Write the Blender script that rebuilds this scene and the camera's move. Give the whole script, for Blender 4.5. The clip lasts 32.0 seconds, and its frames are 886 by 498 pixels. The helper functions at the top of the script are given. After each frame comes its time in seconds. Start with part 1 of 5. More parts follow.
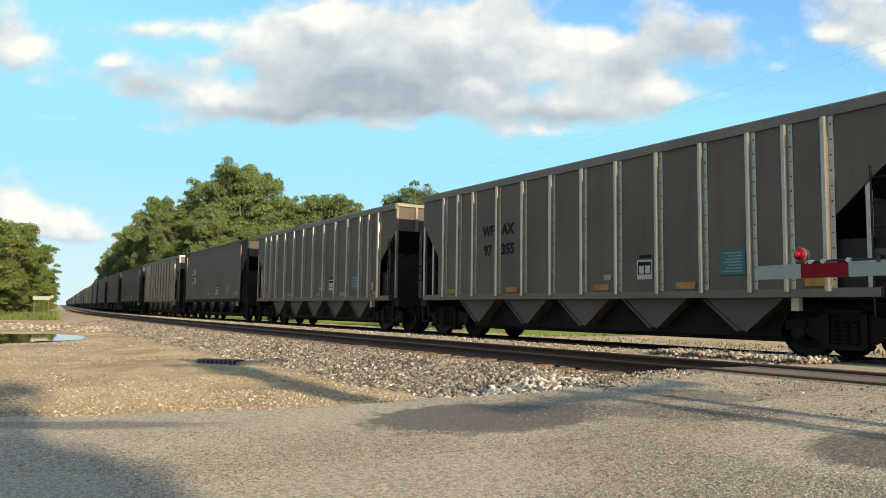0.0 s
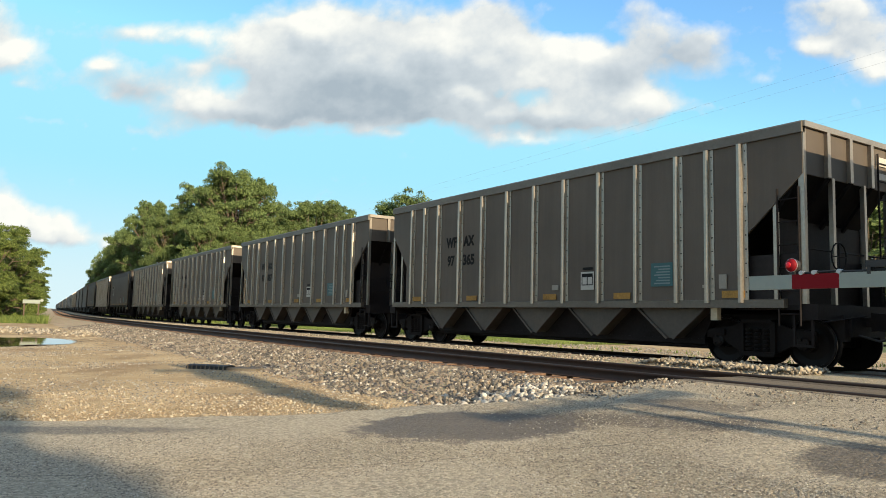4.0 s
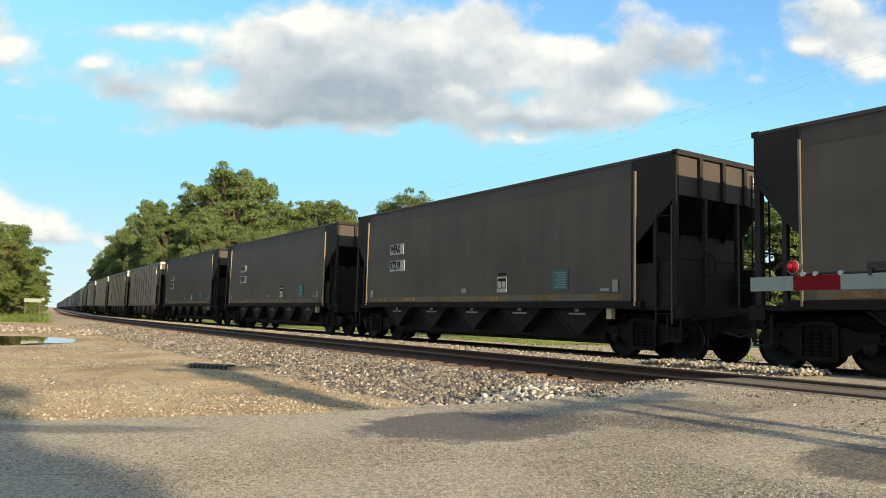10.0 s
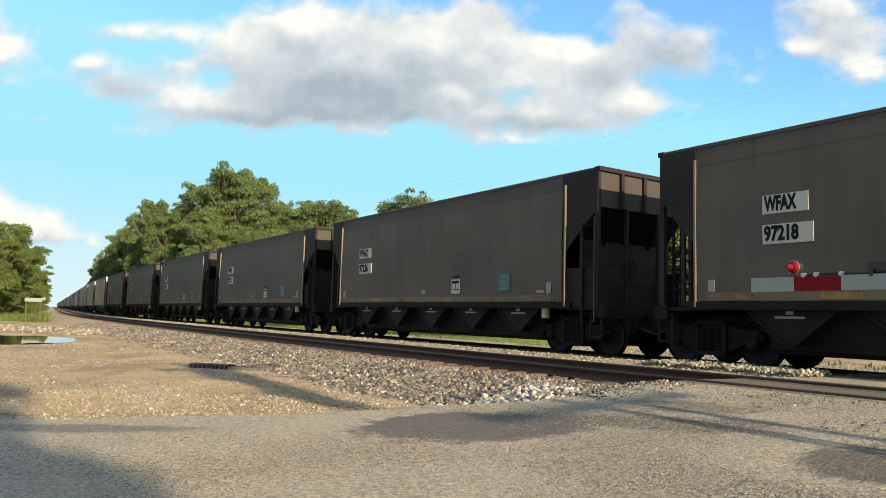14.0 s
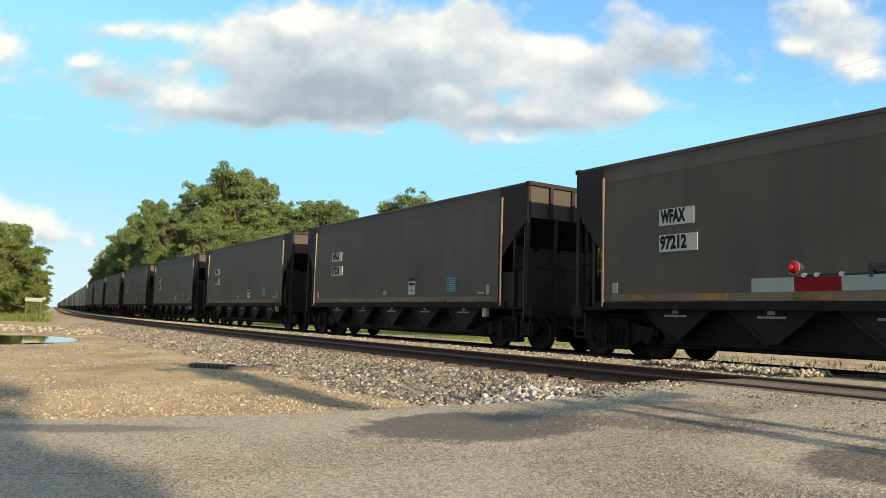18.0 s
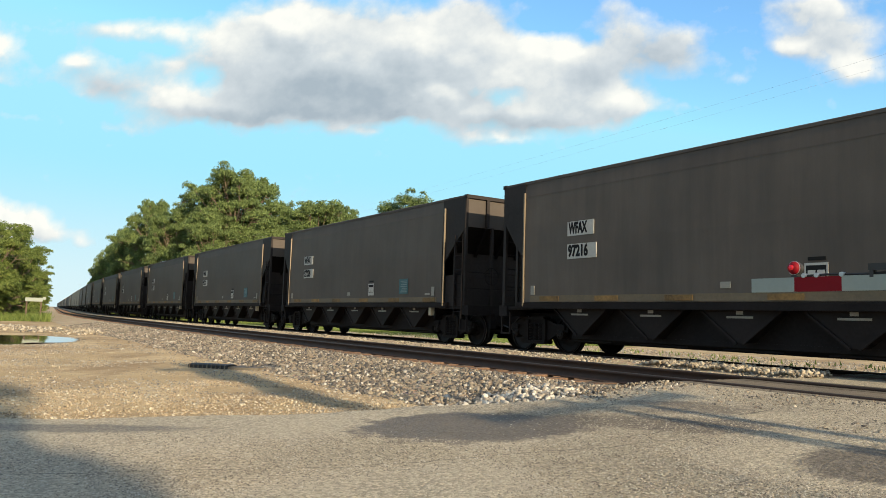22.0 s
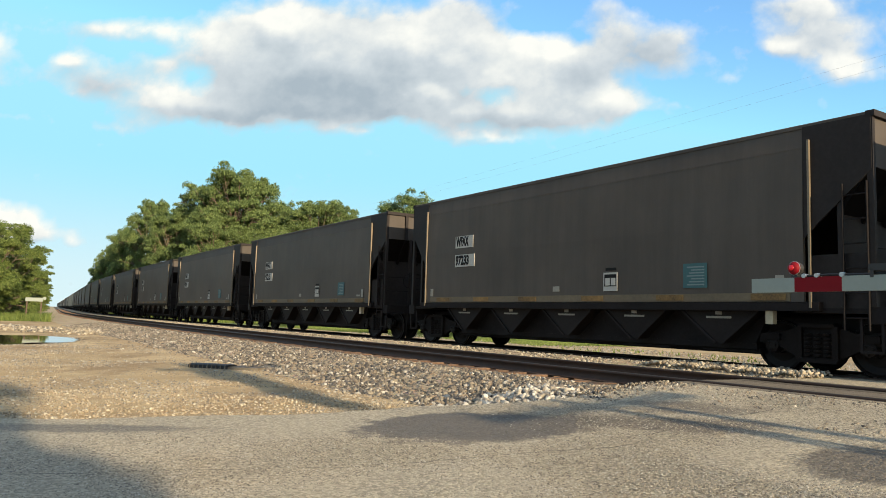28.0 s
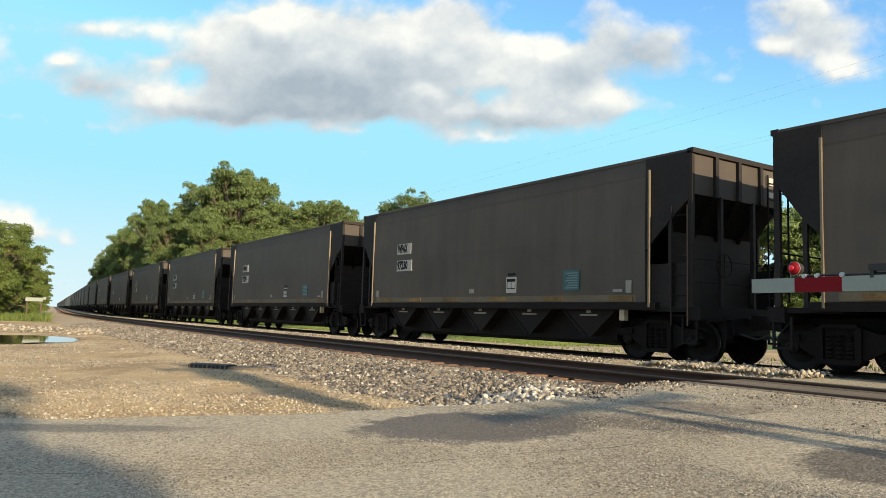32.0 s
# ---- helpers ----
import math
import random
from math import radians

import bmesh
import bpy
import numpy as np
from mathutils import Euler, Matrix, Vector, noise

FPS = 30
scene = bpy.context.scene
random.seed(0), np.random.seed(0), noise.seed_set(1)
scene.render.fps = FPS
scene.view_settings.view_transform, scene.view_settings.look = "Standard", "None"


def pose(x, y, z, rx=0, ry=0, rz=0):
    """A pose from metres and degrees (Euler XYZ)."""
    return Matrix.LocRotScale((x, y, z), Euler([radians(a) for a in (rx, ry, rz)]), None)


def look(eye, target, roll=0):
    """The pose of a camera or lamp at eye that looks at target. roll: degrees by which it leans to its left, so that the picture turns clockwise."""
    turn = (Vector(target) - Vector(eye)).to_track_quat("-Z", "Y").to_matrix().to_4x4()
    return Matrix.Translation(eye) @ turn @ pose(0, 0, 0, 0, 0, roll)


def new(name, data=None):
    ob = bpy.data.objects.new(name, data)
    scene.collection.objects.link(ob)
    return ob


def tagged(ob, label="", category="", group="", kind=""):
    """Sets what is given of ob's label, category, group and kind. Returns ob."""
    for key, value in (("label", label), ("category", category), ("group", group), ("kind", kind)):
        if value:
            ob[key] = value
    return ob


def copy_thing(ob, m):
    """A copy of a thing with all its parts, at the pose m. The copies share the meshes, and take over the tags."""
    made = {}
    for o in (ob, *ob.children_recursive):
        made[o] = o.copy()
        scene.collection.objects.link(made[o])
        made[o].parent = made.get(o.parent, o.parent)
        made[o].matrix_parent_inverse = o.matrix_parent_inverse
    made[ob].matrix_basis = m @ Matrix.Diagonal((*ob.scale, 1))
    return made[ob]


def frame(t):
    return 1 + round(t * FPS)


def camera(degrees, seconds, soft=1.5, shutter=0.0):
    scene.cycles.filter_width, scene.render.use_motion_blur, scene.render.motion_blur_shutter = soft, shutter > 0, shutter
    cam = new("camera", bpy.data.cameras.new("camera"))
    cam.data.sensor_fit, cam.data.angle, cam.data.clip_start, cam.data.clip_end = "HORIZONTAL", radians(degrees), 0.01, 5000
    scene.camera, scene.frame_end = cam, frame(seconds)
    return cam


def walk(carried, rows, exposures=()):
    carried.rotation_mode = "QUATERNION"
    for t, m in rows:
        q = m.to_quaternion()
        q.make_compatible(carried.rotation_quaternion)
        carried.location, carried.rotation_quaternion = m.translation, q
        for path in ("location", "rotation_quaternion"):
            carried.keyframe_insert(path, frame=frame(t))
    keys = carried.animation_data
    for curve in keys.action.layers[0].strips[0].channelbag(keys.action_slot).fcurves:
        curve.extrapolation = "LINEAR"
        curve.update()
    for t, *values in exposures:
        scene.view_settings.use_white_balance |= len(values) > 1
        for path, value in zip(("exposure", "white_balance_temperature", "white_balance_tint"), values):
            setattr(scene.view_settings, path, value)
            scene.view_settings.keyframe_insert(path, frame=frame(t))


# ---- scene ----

# ---- camera: fixed stand beside the road, slight settling of the tripod head ----
FOV = 62.32
EYE = (0.0, 0.0, 0.756)
PITCH, ROLL = 5.346, 1.523
cam = camera(FOV, 32.0, soft=0.75)


def aim(yaw, dp, dr):
    a, b = radians(PITCH + dp), radians(yaw)
    d = Vector((math.sin(b) * math.cos(a), math.cos(b) * math.cos(a), math.sin(a)))
    return look(EYE, Vector(EYE) + d * 10, ROLL + dr)


VIEW = [
    (0.0, -0.46, -0.594, -0.733), (0.25, -0.22, -0.43, -0.62), (0.5, -0.056, -0.322, -0.539), (1.0, 0.073, -0.23, -0.447),
    (1.5, 0.149, -0.151, -0.36), (2.0, 0.163, -0.071, -0.308), (2.5, 0.130, -0.012, -0.268),
    (3.0, 0.114, -0.01, -0.24), (3.5, 0.101, -0.012, -0.215), (5.5, 0.058, -0.008, -0.124),
    (7.0, 0.008, -0.005, -0.03), (9.0, 0.0, 0.0, 0.0), (11.0, -0.005, 0.002, 0.01), (14.0, -0.045, 0.01, 0.10),
    (17.0, -0.068, 0.014, 0.128), (20.0, -0.073, 0.022, 0.153), (25.0, -0.086, 0.031, 0.178),
    (28.0, -0.092, 0.034, 0.188), (32.0, -0.096, 0.04, 0.21),
]
walk(cam, [(t, aim(a, b, c)) for t, a, b, c in VIEW])

# ---- light ----
SUN_EL, SUN_AZ = radians(17.0), radians(146.8)
TO_SUN = Vector((math.sin(SUN_AZ) * math.cos(SUN_EL), math.cos(SUN_AZ) * math.cos(SUN_EL), math.sin(SUN_EL)))
world = bpy.data.worlds.new("sky")
scene.world = world
world.use_nodes = True
wn = world.node_tree.nodes
sky = wn.new("ShaderNodeTexSky")
sky.sky_type = "NISHITA"
sky.sun_disc = False
sky.sun_elevation, sky.sun_rotation = SUN_EL, SUN_AZ
sky.air_density, sky.dust_density, sky.ozone_density = 0.95, 0.0, 1.1
wn["Background"].inputs["Strength"].default_value = 0.115
wl = world.node_tree.links


def sky_mix(mode, fac, one, two):
    n = wn.new("ShaderNodeMix")
    n.data_type, n.blend_type = "RGBA", mode
    for sock, v in ((n.inputs[0], fac), (n.inputs[6], one), (n.inputs[7], two)):
        if hasattr(v, "is_output"):
            wl.new(v, sock)
        else:
            sock.default_value = v if isinstance(v, (int, float)) else (*v, 1)
    return n.outputs[2]


def sky_range(value, lo, hi, at_lo=0.0, at_hi=1.0):
    n = wn.new("ShaderNodeMapRange")
    n.interpolation_type = "SMOOTHSTEP"
    for i, v in enumerate((lo, hi, at_lo, at_hi)):
        n.inputs[i + 1].default_value = v
    wl.new(value, n.inputs[0])
    return n.outputs[0]


way = wn.new("ShaderNodeTexCoord")
axes = wn.new("ShaderNodeSeparateXYZ")
wl.new(way.outputs["Generated"], axes.inputs[0])
haze = sky_mix("MULTIPLY", 1.0, sky.outputs[0], (0.79, 1.13, 1.29))
limit = sky_mix("MIX", sky_range(axes.outputs[2], 0.0, 0.20), (3.2, 4.05, 4.25), (1.74, 3.72, 4.6))
blue = sky_mix("DARKEN", 1.0, haze, limit)
# broken cloud round the rest of the sky, brighter towards the sun; the clouds in the north are a backdrop of their own
puffs = wn.new("ShaderNodeTexNoise")
puffs.inputs["Scale"].default_value, puffs.inputs["Detail"].default_value = 3.2, 6.0
wl.new(way.outputs["Generated"], puffs.inputs["Vector"])
glow = wn.new("ShaderNodeVectorMath")
glow.operation = "DOT_PRODUCT"
glow.inputs[1].default_value = TO_SUN
wl.new(way.outputs["Generated"], glow.inputs[0])
vapour = sky_mix("MIX", sky_range(glow.outputs["Value"], 0.2, 1.0), (3.7, 3.45, 3.1), (6.0, 5.2, 4.1))
elsewhere = wn.new("ShaderNodeMath")
elsewhere.operation = "MULTIPLY"
wl.new(sky_range(puffs.outputs["Fac"], 0.44, 0.60), elsewhere.inputs[0])
wl.new(sky_range(axes.outputs[1], 0.35, 0.60, 0.95, 0.0), elsewhere.inputs[1])
wl.new(sky_mix("MIX", elsewhere.outputs[0], blue, vapour), wn["Background"].inputs["Color"])
sun = new("sun", bpy.data.lights.new("sun", "SUN"))
sun.data.energy, sun.data.angle, sun.data.color = 4.2, radians(0.53), (1.0, 0.80, 0.53)
sun.matrix_world = look(TO_SUN * 100, (0, 0, 0))
scene.view_settings.exposure = 0.97


# ---- materials ----
def nodes_of(name):
    m = bpy.data.materials.new(name)
    m.use_nodes = True
    nt = m.node_tree
    return m, nt, nt.nodes["Principled BSDF"]


def ramp(nt, fac, stops):
    r = nt.nodes.new("ShaderNodeValToRGB")
    e = r.color_ramp.elements
    while len(e) < len(stops):
        e.new(0.5)
    for el, (p, c) in zip(e, stops):
        el.position, el.color = p, (*c, 1)
    nt.links.new(fac, r.inputs[0])
    return r.outputs[0]


def noise_out(nt, scale, detail=4, rough=0.55, space="Object", stretch=(1, 1, 1)):
    tc = nt.nodes.new("ShaderNodeTexCoord")
    mp = nt.nodes.new("ShaderNodeMapping")
    mp.inputs["Scale"].default_value = stretch
    n = nt.nodes.new("ShaderNodeTexNoise")
    n.inputs["Scale"].default_value, n.inputs["Detail"].default_value, n.inputs["Roughness"].default_value = scale, detail, rough
    nt.links.new(tc.outputs[space], mp.inputs[0])
    nt.links.new(mp.outputs[0], n.inputs["Vector"])
    return n.outputs["Fac"]


def mix(nt, fac, a, b, mode="MIX"):
    m = nt.nodes.new("ShaderNodeMix")
    m.data_type, m.blend_type = "RGBA", mode
    for sock, v in ((m.inputs[0], fac), (m.inputs[6], a), (m.inputs[7], b)):
        if hasattr(v, "is_output"):
            nt.links.new(v, sock)
        elif isinstance(v, (int, float)):
            sock.default_value = v
        else:
            sock.default_value = (*v, 1)
    return m.outputs[2]


def math_node(nt, op, a, b=0.0):
    m = nt.nodes.new("ShaderNodeMath")
    m.operation = op
    for sock, v in ((m.inputs[0], a), (m.inputs[1], b)):
        if hasattr(v, "is_output"):
            nt.links.new(v, sock)
        else:
            sock.default_value = v
    return m.outputs[0]


def bump(nt, bsdf, height, strength=0.3, dist=0.02):
    b = nt.nodes.new("ShaderNodeBump")
    b.inputs["Strength"].default_value, b.inputs["Distance"].default_value = strength, dist
    nt.links.new(height, b.inputs["Height"])
    nt.links.new(b.outputs[0], bsdf.inputs["Normal"])


def plain(name, c, rough=0.6, metal=0.0, vary=0.25, scale=6.0, bumps=0.15, per_object=0.0, stretch=(1, 1, 1), spec=0.5):
    """A surface of one paint with stains at two scales."""
    m, nt, b = nodes_of(name)
    dark, light = [x * (1 - vary) for x in c], [min(1, x * (1 + vary)) for x in c]
    n1 = noise_out(nt, scale * 0.25, 5, 0.6, stretch=stretch)
    n2 = noise_out(nt, scale * 4, 6, 0.65, stretch=stretch)
    s = math_node(nt, "ADD", math_node(nt, "MULTIPLY", n1, 0.6), math_node(nt, "MULTIPLY", n2, 0.4))
    col = ramp(nt, s, [(0.3, dark), (0.7, light)])
    if per_object:
        oi = nt.nodes.new("ShaderNodeObjectInfo")
        hsv = nt.nodes.new("ShaderNodeHueSaturation")
        v = math_node(nt, "ADD", math_node(nt, "MULTIPLY", oi.outputs["Random"], 2 * per_object), 1 - per_object)
        nt.links.new(v, hsv.inputs["Value"])
        nt.links.new(col, hsv.inputs["Color"])
        col = hsv.outputs[0]
    nt.links.new(col, b.inputs["Base Color"])
    b.inputs["Roughness"].default_value, b.inputs["Metallic"].default_value = rough, metal
    b.inputs["Specular IOR Level"].default_value = spec
    if bumps:
        bump(nt, b, n2, bumps, 0.01)
    return m


def sheet_metal(name, c, streak, rough=0.55, metal=0.0, spec=0.4):
    """Weathered car side: vertical rain streaks, coal dust and large stains."""
    m, nt, b = nodes_of(name)
    big = noise_out(nt, 0.45, 4, 0.6)
    streaks = noise_out(nt, 1.0, 6, 0.65, stretch=(3.0, 1.0, 0.22))
    fine = noise_out(nt, 28.0, 5, 0.7)
    s = math_node(nt, "ADD", math_node(nt, "MULTIPLY", big, 0.5), math_node(nt, "MULTIPLY", streaks, 0.5))
    col = ramp(nt, s, [(0.36, streak), (0.5, c), (0.66, [min(1, x * 1.3) for x in c])])
    col = mix(nt, math_node(nt, "MULTIPLY", fine, 0.35), col, [x * 0.6 for x in c])
    oi = nt.nodes.new("ShaderNodeObjectInfo")
    hsv = nt.nodes.new("ShaderNodeHueSaturation")
    nt.links.new(math_node(nt, "ADD", math_node(nt, "MULTIPLY", oi.outputs["Random"], 0.24), 0.88), hsv.inputs["Value"])
    nt.links.new(col, hsv.inputs["Color"])
    nt.links.new(hsv.outputs[0], b.inputs["Base Color"])
    r = math_node(nt, "ADD", math_node(nt, "MULTIPLY", streaks, 0.25), rough - 0.12)
    nt.links.new(r, b.inputs["Roughness"])
    b.inputs["Metallic"].default_value = metal
    b.inputs["Specular IOR Level"].default_value = spec
    bump(nt, b, big, 0.25, 0.05)
    return m


def stones_mat(name, stops, rough=0.85):
    """Loose stones: every stone its own tone."""
    m, nt, b = nodes_of(name)
    g = nt.nodes.new("ShaderNodeNewGeometry")
    col = ramp(nt, g.outputs["Random Per Island"], stops)
    fine = noise_out(nt, 60, 4, 0.7)
    col = mix(nt, math_node(nt, "MULTIPLY", fine, 0.5), col, (0.12, 0.11, 0.10))
    nt.links.new(col, b.inputs["Base Color"])
    b.inputs["Roughness"].default_value = rough
    bump(nt, b, fine, 0.4, 0.01)
    return m


M = {}
M["alu"] = sheet_metal("weathered_aluminium", (0.106, 0.088, 0.071), (0.084, 0.069, 0.056), 0.55, 0.15, 0.25)
M["alu_rib"] = plain("aluminium_rib", (0.33, 0.295, 0.25), 0.33, 0.75, 0.25, 5, 0.1)
M["grey_side"] = sheet_metal("dusty_grey_side", (0.094, 0.078, 0.064), (0.072, 0.060, 0.050), 0.6, 0.0, 0.25)
M["grey_top"] = sheet_metal("dusty_grey_top", (0.078, 0.066, 0.056), (0.060, 0.050, 0.043), 0.65, 0.0, 0.25)
M["sill"] = plain("dusty_sill", (0.135, 0.102, 0.06), 0.65, 0.05, 0.3, 4)
M["sill_rib"] = plain("aluminium_sill", (0.125, 0.112, 0.092), 0.5, 0.3, 0.25, 4)
M["black"] = plain("black_car_paint", (0.017, 0.0145, 0.0145), 0.65, 0.0, 0.4, 5, spec=0.08)
M["black_end"] = plain("sooty_end_sheet", (0.024, 0.020, 0.019), 0.6, 0.0, 0.35, 3, spec=0.15)
M["truck"] = plain("oily_cast_steel", (0.014, 0.0115, 0.011), 0.6, 0.0, 0.4, 8, spec=0.06)
M["wheel"] = plain("wheel_steel", (0.013, 0.010, 0.009), 0.5, 0.0, 0.4, 8, spec=0.12)
M["tread"] = plain("polished_tread", (0.35, 0.34, 0.33), 0.3, 0.9, 0.1, 8, 0.05)
M["chute"] = plain("chute_steel", (0.019, 0.0155, 0.015), 0.6, 0.0, 0.35, 4, spec=0.1)
M["chute_alu"] = plain("chute_aluminium", (0.068, 0.057, 0.046), 0.6, 0.1, 0.3, 3)
# paler than the side: the strip's sunlit edge is put into the colour
M["post_light"] = plain("sunlit_post", (0.18, 0.145, 0.10), 0.5, 0.3, 0.2, 5)
M["yellow"] = plain("yellow_reflective", (0.30, 0.165, 0.030), 0.7, 0, 0.6, 9)
M["old_yellow"] = plain("faded_yellow_strip", (0.185, 0.105, 0.030), 0.7, 0, 0.7, 7)
M["white"] = plain("white_panel", (0.42, 0.405, 0.365), 0.6, 0, 0.15, 5)
M["label"] = plain("faded_label", (0.26, 0.245, 0.205), 0.65, 0, 0.2, 9)
M["stencil"] = plain("pale_stencil", (0.27, 0.25, 0.21), 0.7, 0, 0.3, 9)
M["ink"] = plain("black_lettering", (0.008, 0.008, 0.008), 0.7, 0, 0.2, 9, 0, spec=0.2)
M["blue"] = plain("teal_notice", (0.032, 0.105, 0.112), 0.6, 0, 0.15, 9)
M["pale_ink"] = plain("pale_lettering", (0.15, 0.21, 0.215), 0.6, 0, 0.1, 9, 0)
M["rail"] = plain("rusted_rail", (0.040, 0.021, 0.014), 0.75, 0.1, 0.35, 12)
M["railhead"] = plain("worn_rail_head", (0.035, 0.028, 0.023), 0.65, 0.2, 0.2, 12, 0.05)
M["tie"] = plain("weathered_tie", (0.125, 0.075, 0.047), 0.9, 0, 0.45, 9, 0.4, 0.3, stretch=(1, 6, 6))
M["gate_white"] = plain("white_sheeting", (0.26, 0.295, 0.27), 0.6, 0, 0.07, 6, 0.03, spec=0.2)
M["gate_red"] = plain("red_sheeting", (0.17, 0.004, 0.009), 0.6, 0, 0.1, 6, 0.03, spec=0.15)
M["galv"] = plain("galvanised", (0.42, 0.43, 0.43), 0.4, 0.7, 0.2, 10)
M["cable"] = plain("black_cable", (0.02, 0.02, 0.02), 0.6, 0, 0.1, 8, 0)
M["wood_pole"] = plain("creosoted_pole", (0.10, 0.07, 0.05), 0.9, 0, 0.3, 4, 0.3, stretch=(6, 6, 1))
M["bark"] = plain("bark", (0.16, 0.12, 0.085), 0.95, 0, 0.35, 6, 0.5, stretch=(4, 4, 1))
M["ballast"] = stones_mat("ballast_stone", [(0, (0.03, 0.028, 0.027)), (0.28, (0.10, 0.09, 0.08)), (0.5, (0.27, 0.23, 0.165)), (0.68, (0.21, 0.155, 0.105)), (0.88, (0.35, 0.31, 0.235)), (1, (0.66, 0.62, 0.54))])
M["pebble"] = stones_mat("pale_pebble", [(0, (0.22, 0.165, 0.10)), (0.5, (0.36, 0.285, 0.18)), (0.85, (0.47, 0.40, 0.28)), (1, (0.62, 0.56, 0.43))])
M["rubble"] = stones_mat("pale_rubble", [(0, (0.12, 0.10, 0.075)), (0.5, (0.33, 0.28, 0.20)), (1, (0.58, 0.52, 0.41))])
M["corner_rubble"] = stones_mat("white_rubble", [(0, (0.16, 0.14, 0.12)), (0.4, (0.42, 0.38, 0.31)), (1, (0.74, 0.70, 0.61))])
M["cream"] = plain("cream_box", (0.42, 0.36, 0.25), 0.6, 0, 0.2, 5)
# near-black, so the next car's shade is already in the slope's colour
M["slope_shade"] = plain("shaded_slope", (0.009, 0.008, 0.008), 0.8, 0, 0.35, 3, spec=0.05)
M["timber"] = plain("crossing_timber", (0.135, 0.112, 0.082), 0.85, 0, 0.5, 5, 0.4, 0.3, stretch=(1, 8, 8))
M["rail_red"], nt_, b_ = nodes_of("red_lens")
b_.inputs["Base Color"].default_value = (0.32, 0.004, 0.01, 1)
b_.inputs["Roughness"].default_value = 0.15
b_.inputs["Emission Color"].default_value = (1, 0.02, 0.03, 1)
b_.inputs["Emission Strength"].default_value = 0.10


# ---- mesh building ----
class MB:
    """Collects vertices and faces of one part."""

    def __init__(self):
        self.v, self.f, self.mi = [], [], []

    def add(self, verts, faces, mi=0):
        o = len(self.v)
        self.v += [tuple(p) for p in verts]
        self.f += [tuple(i + o for i in q) for q in faces]
        self.mi += [mi] * len(faces)
        return self

    def turn(self, cx, deg):
        """Turns the part about the upright line through (cx, 0)."""
        c, s = math.cos(radians(deg)), math.sin(radians(deg))
        self.v = [(cx + c * (x - cx) - s * y, s * (x - cx) + c * y, z) for x, y, z in self.v]
        return self

    def box(self, x0, x1, y0, y1, z0, z1, mi=0):
        v = [(x, y, z) for z in (z0, z1) for x, y in ((x0, y0), (x1, y0), (x1, y1), (x0, y1))]
        return self.add(v, [(3, 2, 1, 0), (4, 5, 6, 7), (0, 1, 5, 4), (1, 2, 6, 5), (2, 3, 7, 6), (3, 0, 4, 7)], mi)

    def prism_y(self, pts, y0, y1, mi=0):
        """pts: (x, z) outline, counterclockwise seen from -y; extruded along y."""
        n = len(pts)
        v = [(x, y0, z) for x, z in pts] + [(x, y1, z) for x, z in pts]
        f = [tuple(range(n)), tuple(range(2 * n - 1, n - 1, -1))]
        f += [(i, i + n, (i + 1) % n + n, (i + 1) % n) for i in range(n)]
        return self.add(v, f, mi)

    def prism_x(self, pts, x0, x1, mi=0):
        """pts: (y, z) outline; extruded along x."""
        n = len(pts)
        v = [(x0, y, z) for y, z in pts] + [(x1, y, z) for y, z in pts]
        f = [tuple(range(n - 1, -1, -1)), tuple(range(n, 2 * n))]
        f += [(i, (i + 1) % n, (i + 1) % n + n, i + n) for i in range(n)]
        return self.add(v, f, mi)

    def tube(self, path, radii, seg=8, mi=0, caps=True):
        rings, path = [], [Vector(p) for p in path]
        if not hasattr(radii, "__len__"):
            radii = [radii] * len(path)
        o = len(self.v)
        for i, p in enumerate(path):
            d = (path[min(i + 1, len(path) - 1)] - path[max(i - 1, 0)]).normalized()
            a = d.orthogonal().normalized() if abs(d.z) > 0.9 else d.cross(Vector((0, 0, 1))).normalized()
            b = d.cross(a)
            rings += [p + (a * math.cos(2 * math.pi * j / seg) + b * math.sin(2 * math.pi * j / seg)) * radii[i] for j in range(seg)]
        f = []
        for i in range(len(path) - 1):
            for j in range(seg):
                k = (j + 1) % seg
                f.append((i * seg + j, (i + 1) * seg + j, (i + 1) * seg + k, i * seg + k))
        if caps:
            f += [tuple(range(seg)), tuple(range(len(path) * seg - 1, (len(path) - 1) * seg - 1, -1))]
        return self.add(rings, f, mi)

    def lathe_y(self, prof, cx=0.0, cz=0.0, seg=24, mi=0, caps=True):
        """prof: (radius, y) pairs turned about an axis along y."""
        v, f = [], []
        for r, y in prof:
            v += [(cx + r * math.cos(2 * math.pi * j / seg), y, cz + r * math.sin(2 * math.pi * j / seg)) for j in range(seg)]
        for i in range(len(prof) - 1):
            for j in range(seg):
                k = (j + 1) % seg
                f.append((i * seg + j, i * seg + k, (i + 1) * seg + k, (i + 1) * seg + j))
        if caps:
            f += [tuple(range(seg - 1, -1, -1)), tuple(range((len(prof) - 1) * seg, len(prof) * seg))]
        return self.add(v, f, mi)

    def mesh(self, name, mats, smooth=False):
        me = bpy.data.meshes.new(name)
        me.from_pydata(self.v, [], self.f)
        for m in mats if isinstance(mats, (list, tuple)) else [mats]:
            me.materials.append(m)
        me.polygons.foreach_set("material_index", self.mi)
        if smooth:
            me.polygons.foreach_set("use_smooth", [True] * len(me.polygons))
        me.update()
        bm = bmesh.new()
        bm.from_mesh(me)
        bmesh.ops.recalc_face_normals(bm, faces=bm.faces)
        bm.to_mesh(me)
        bm.free()
        return me


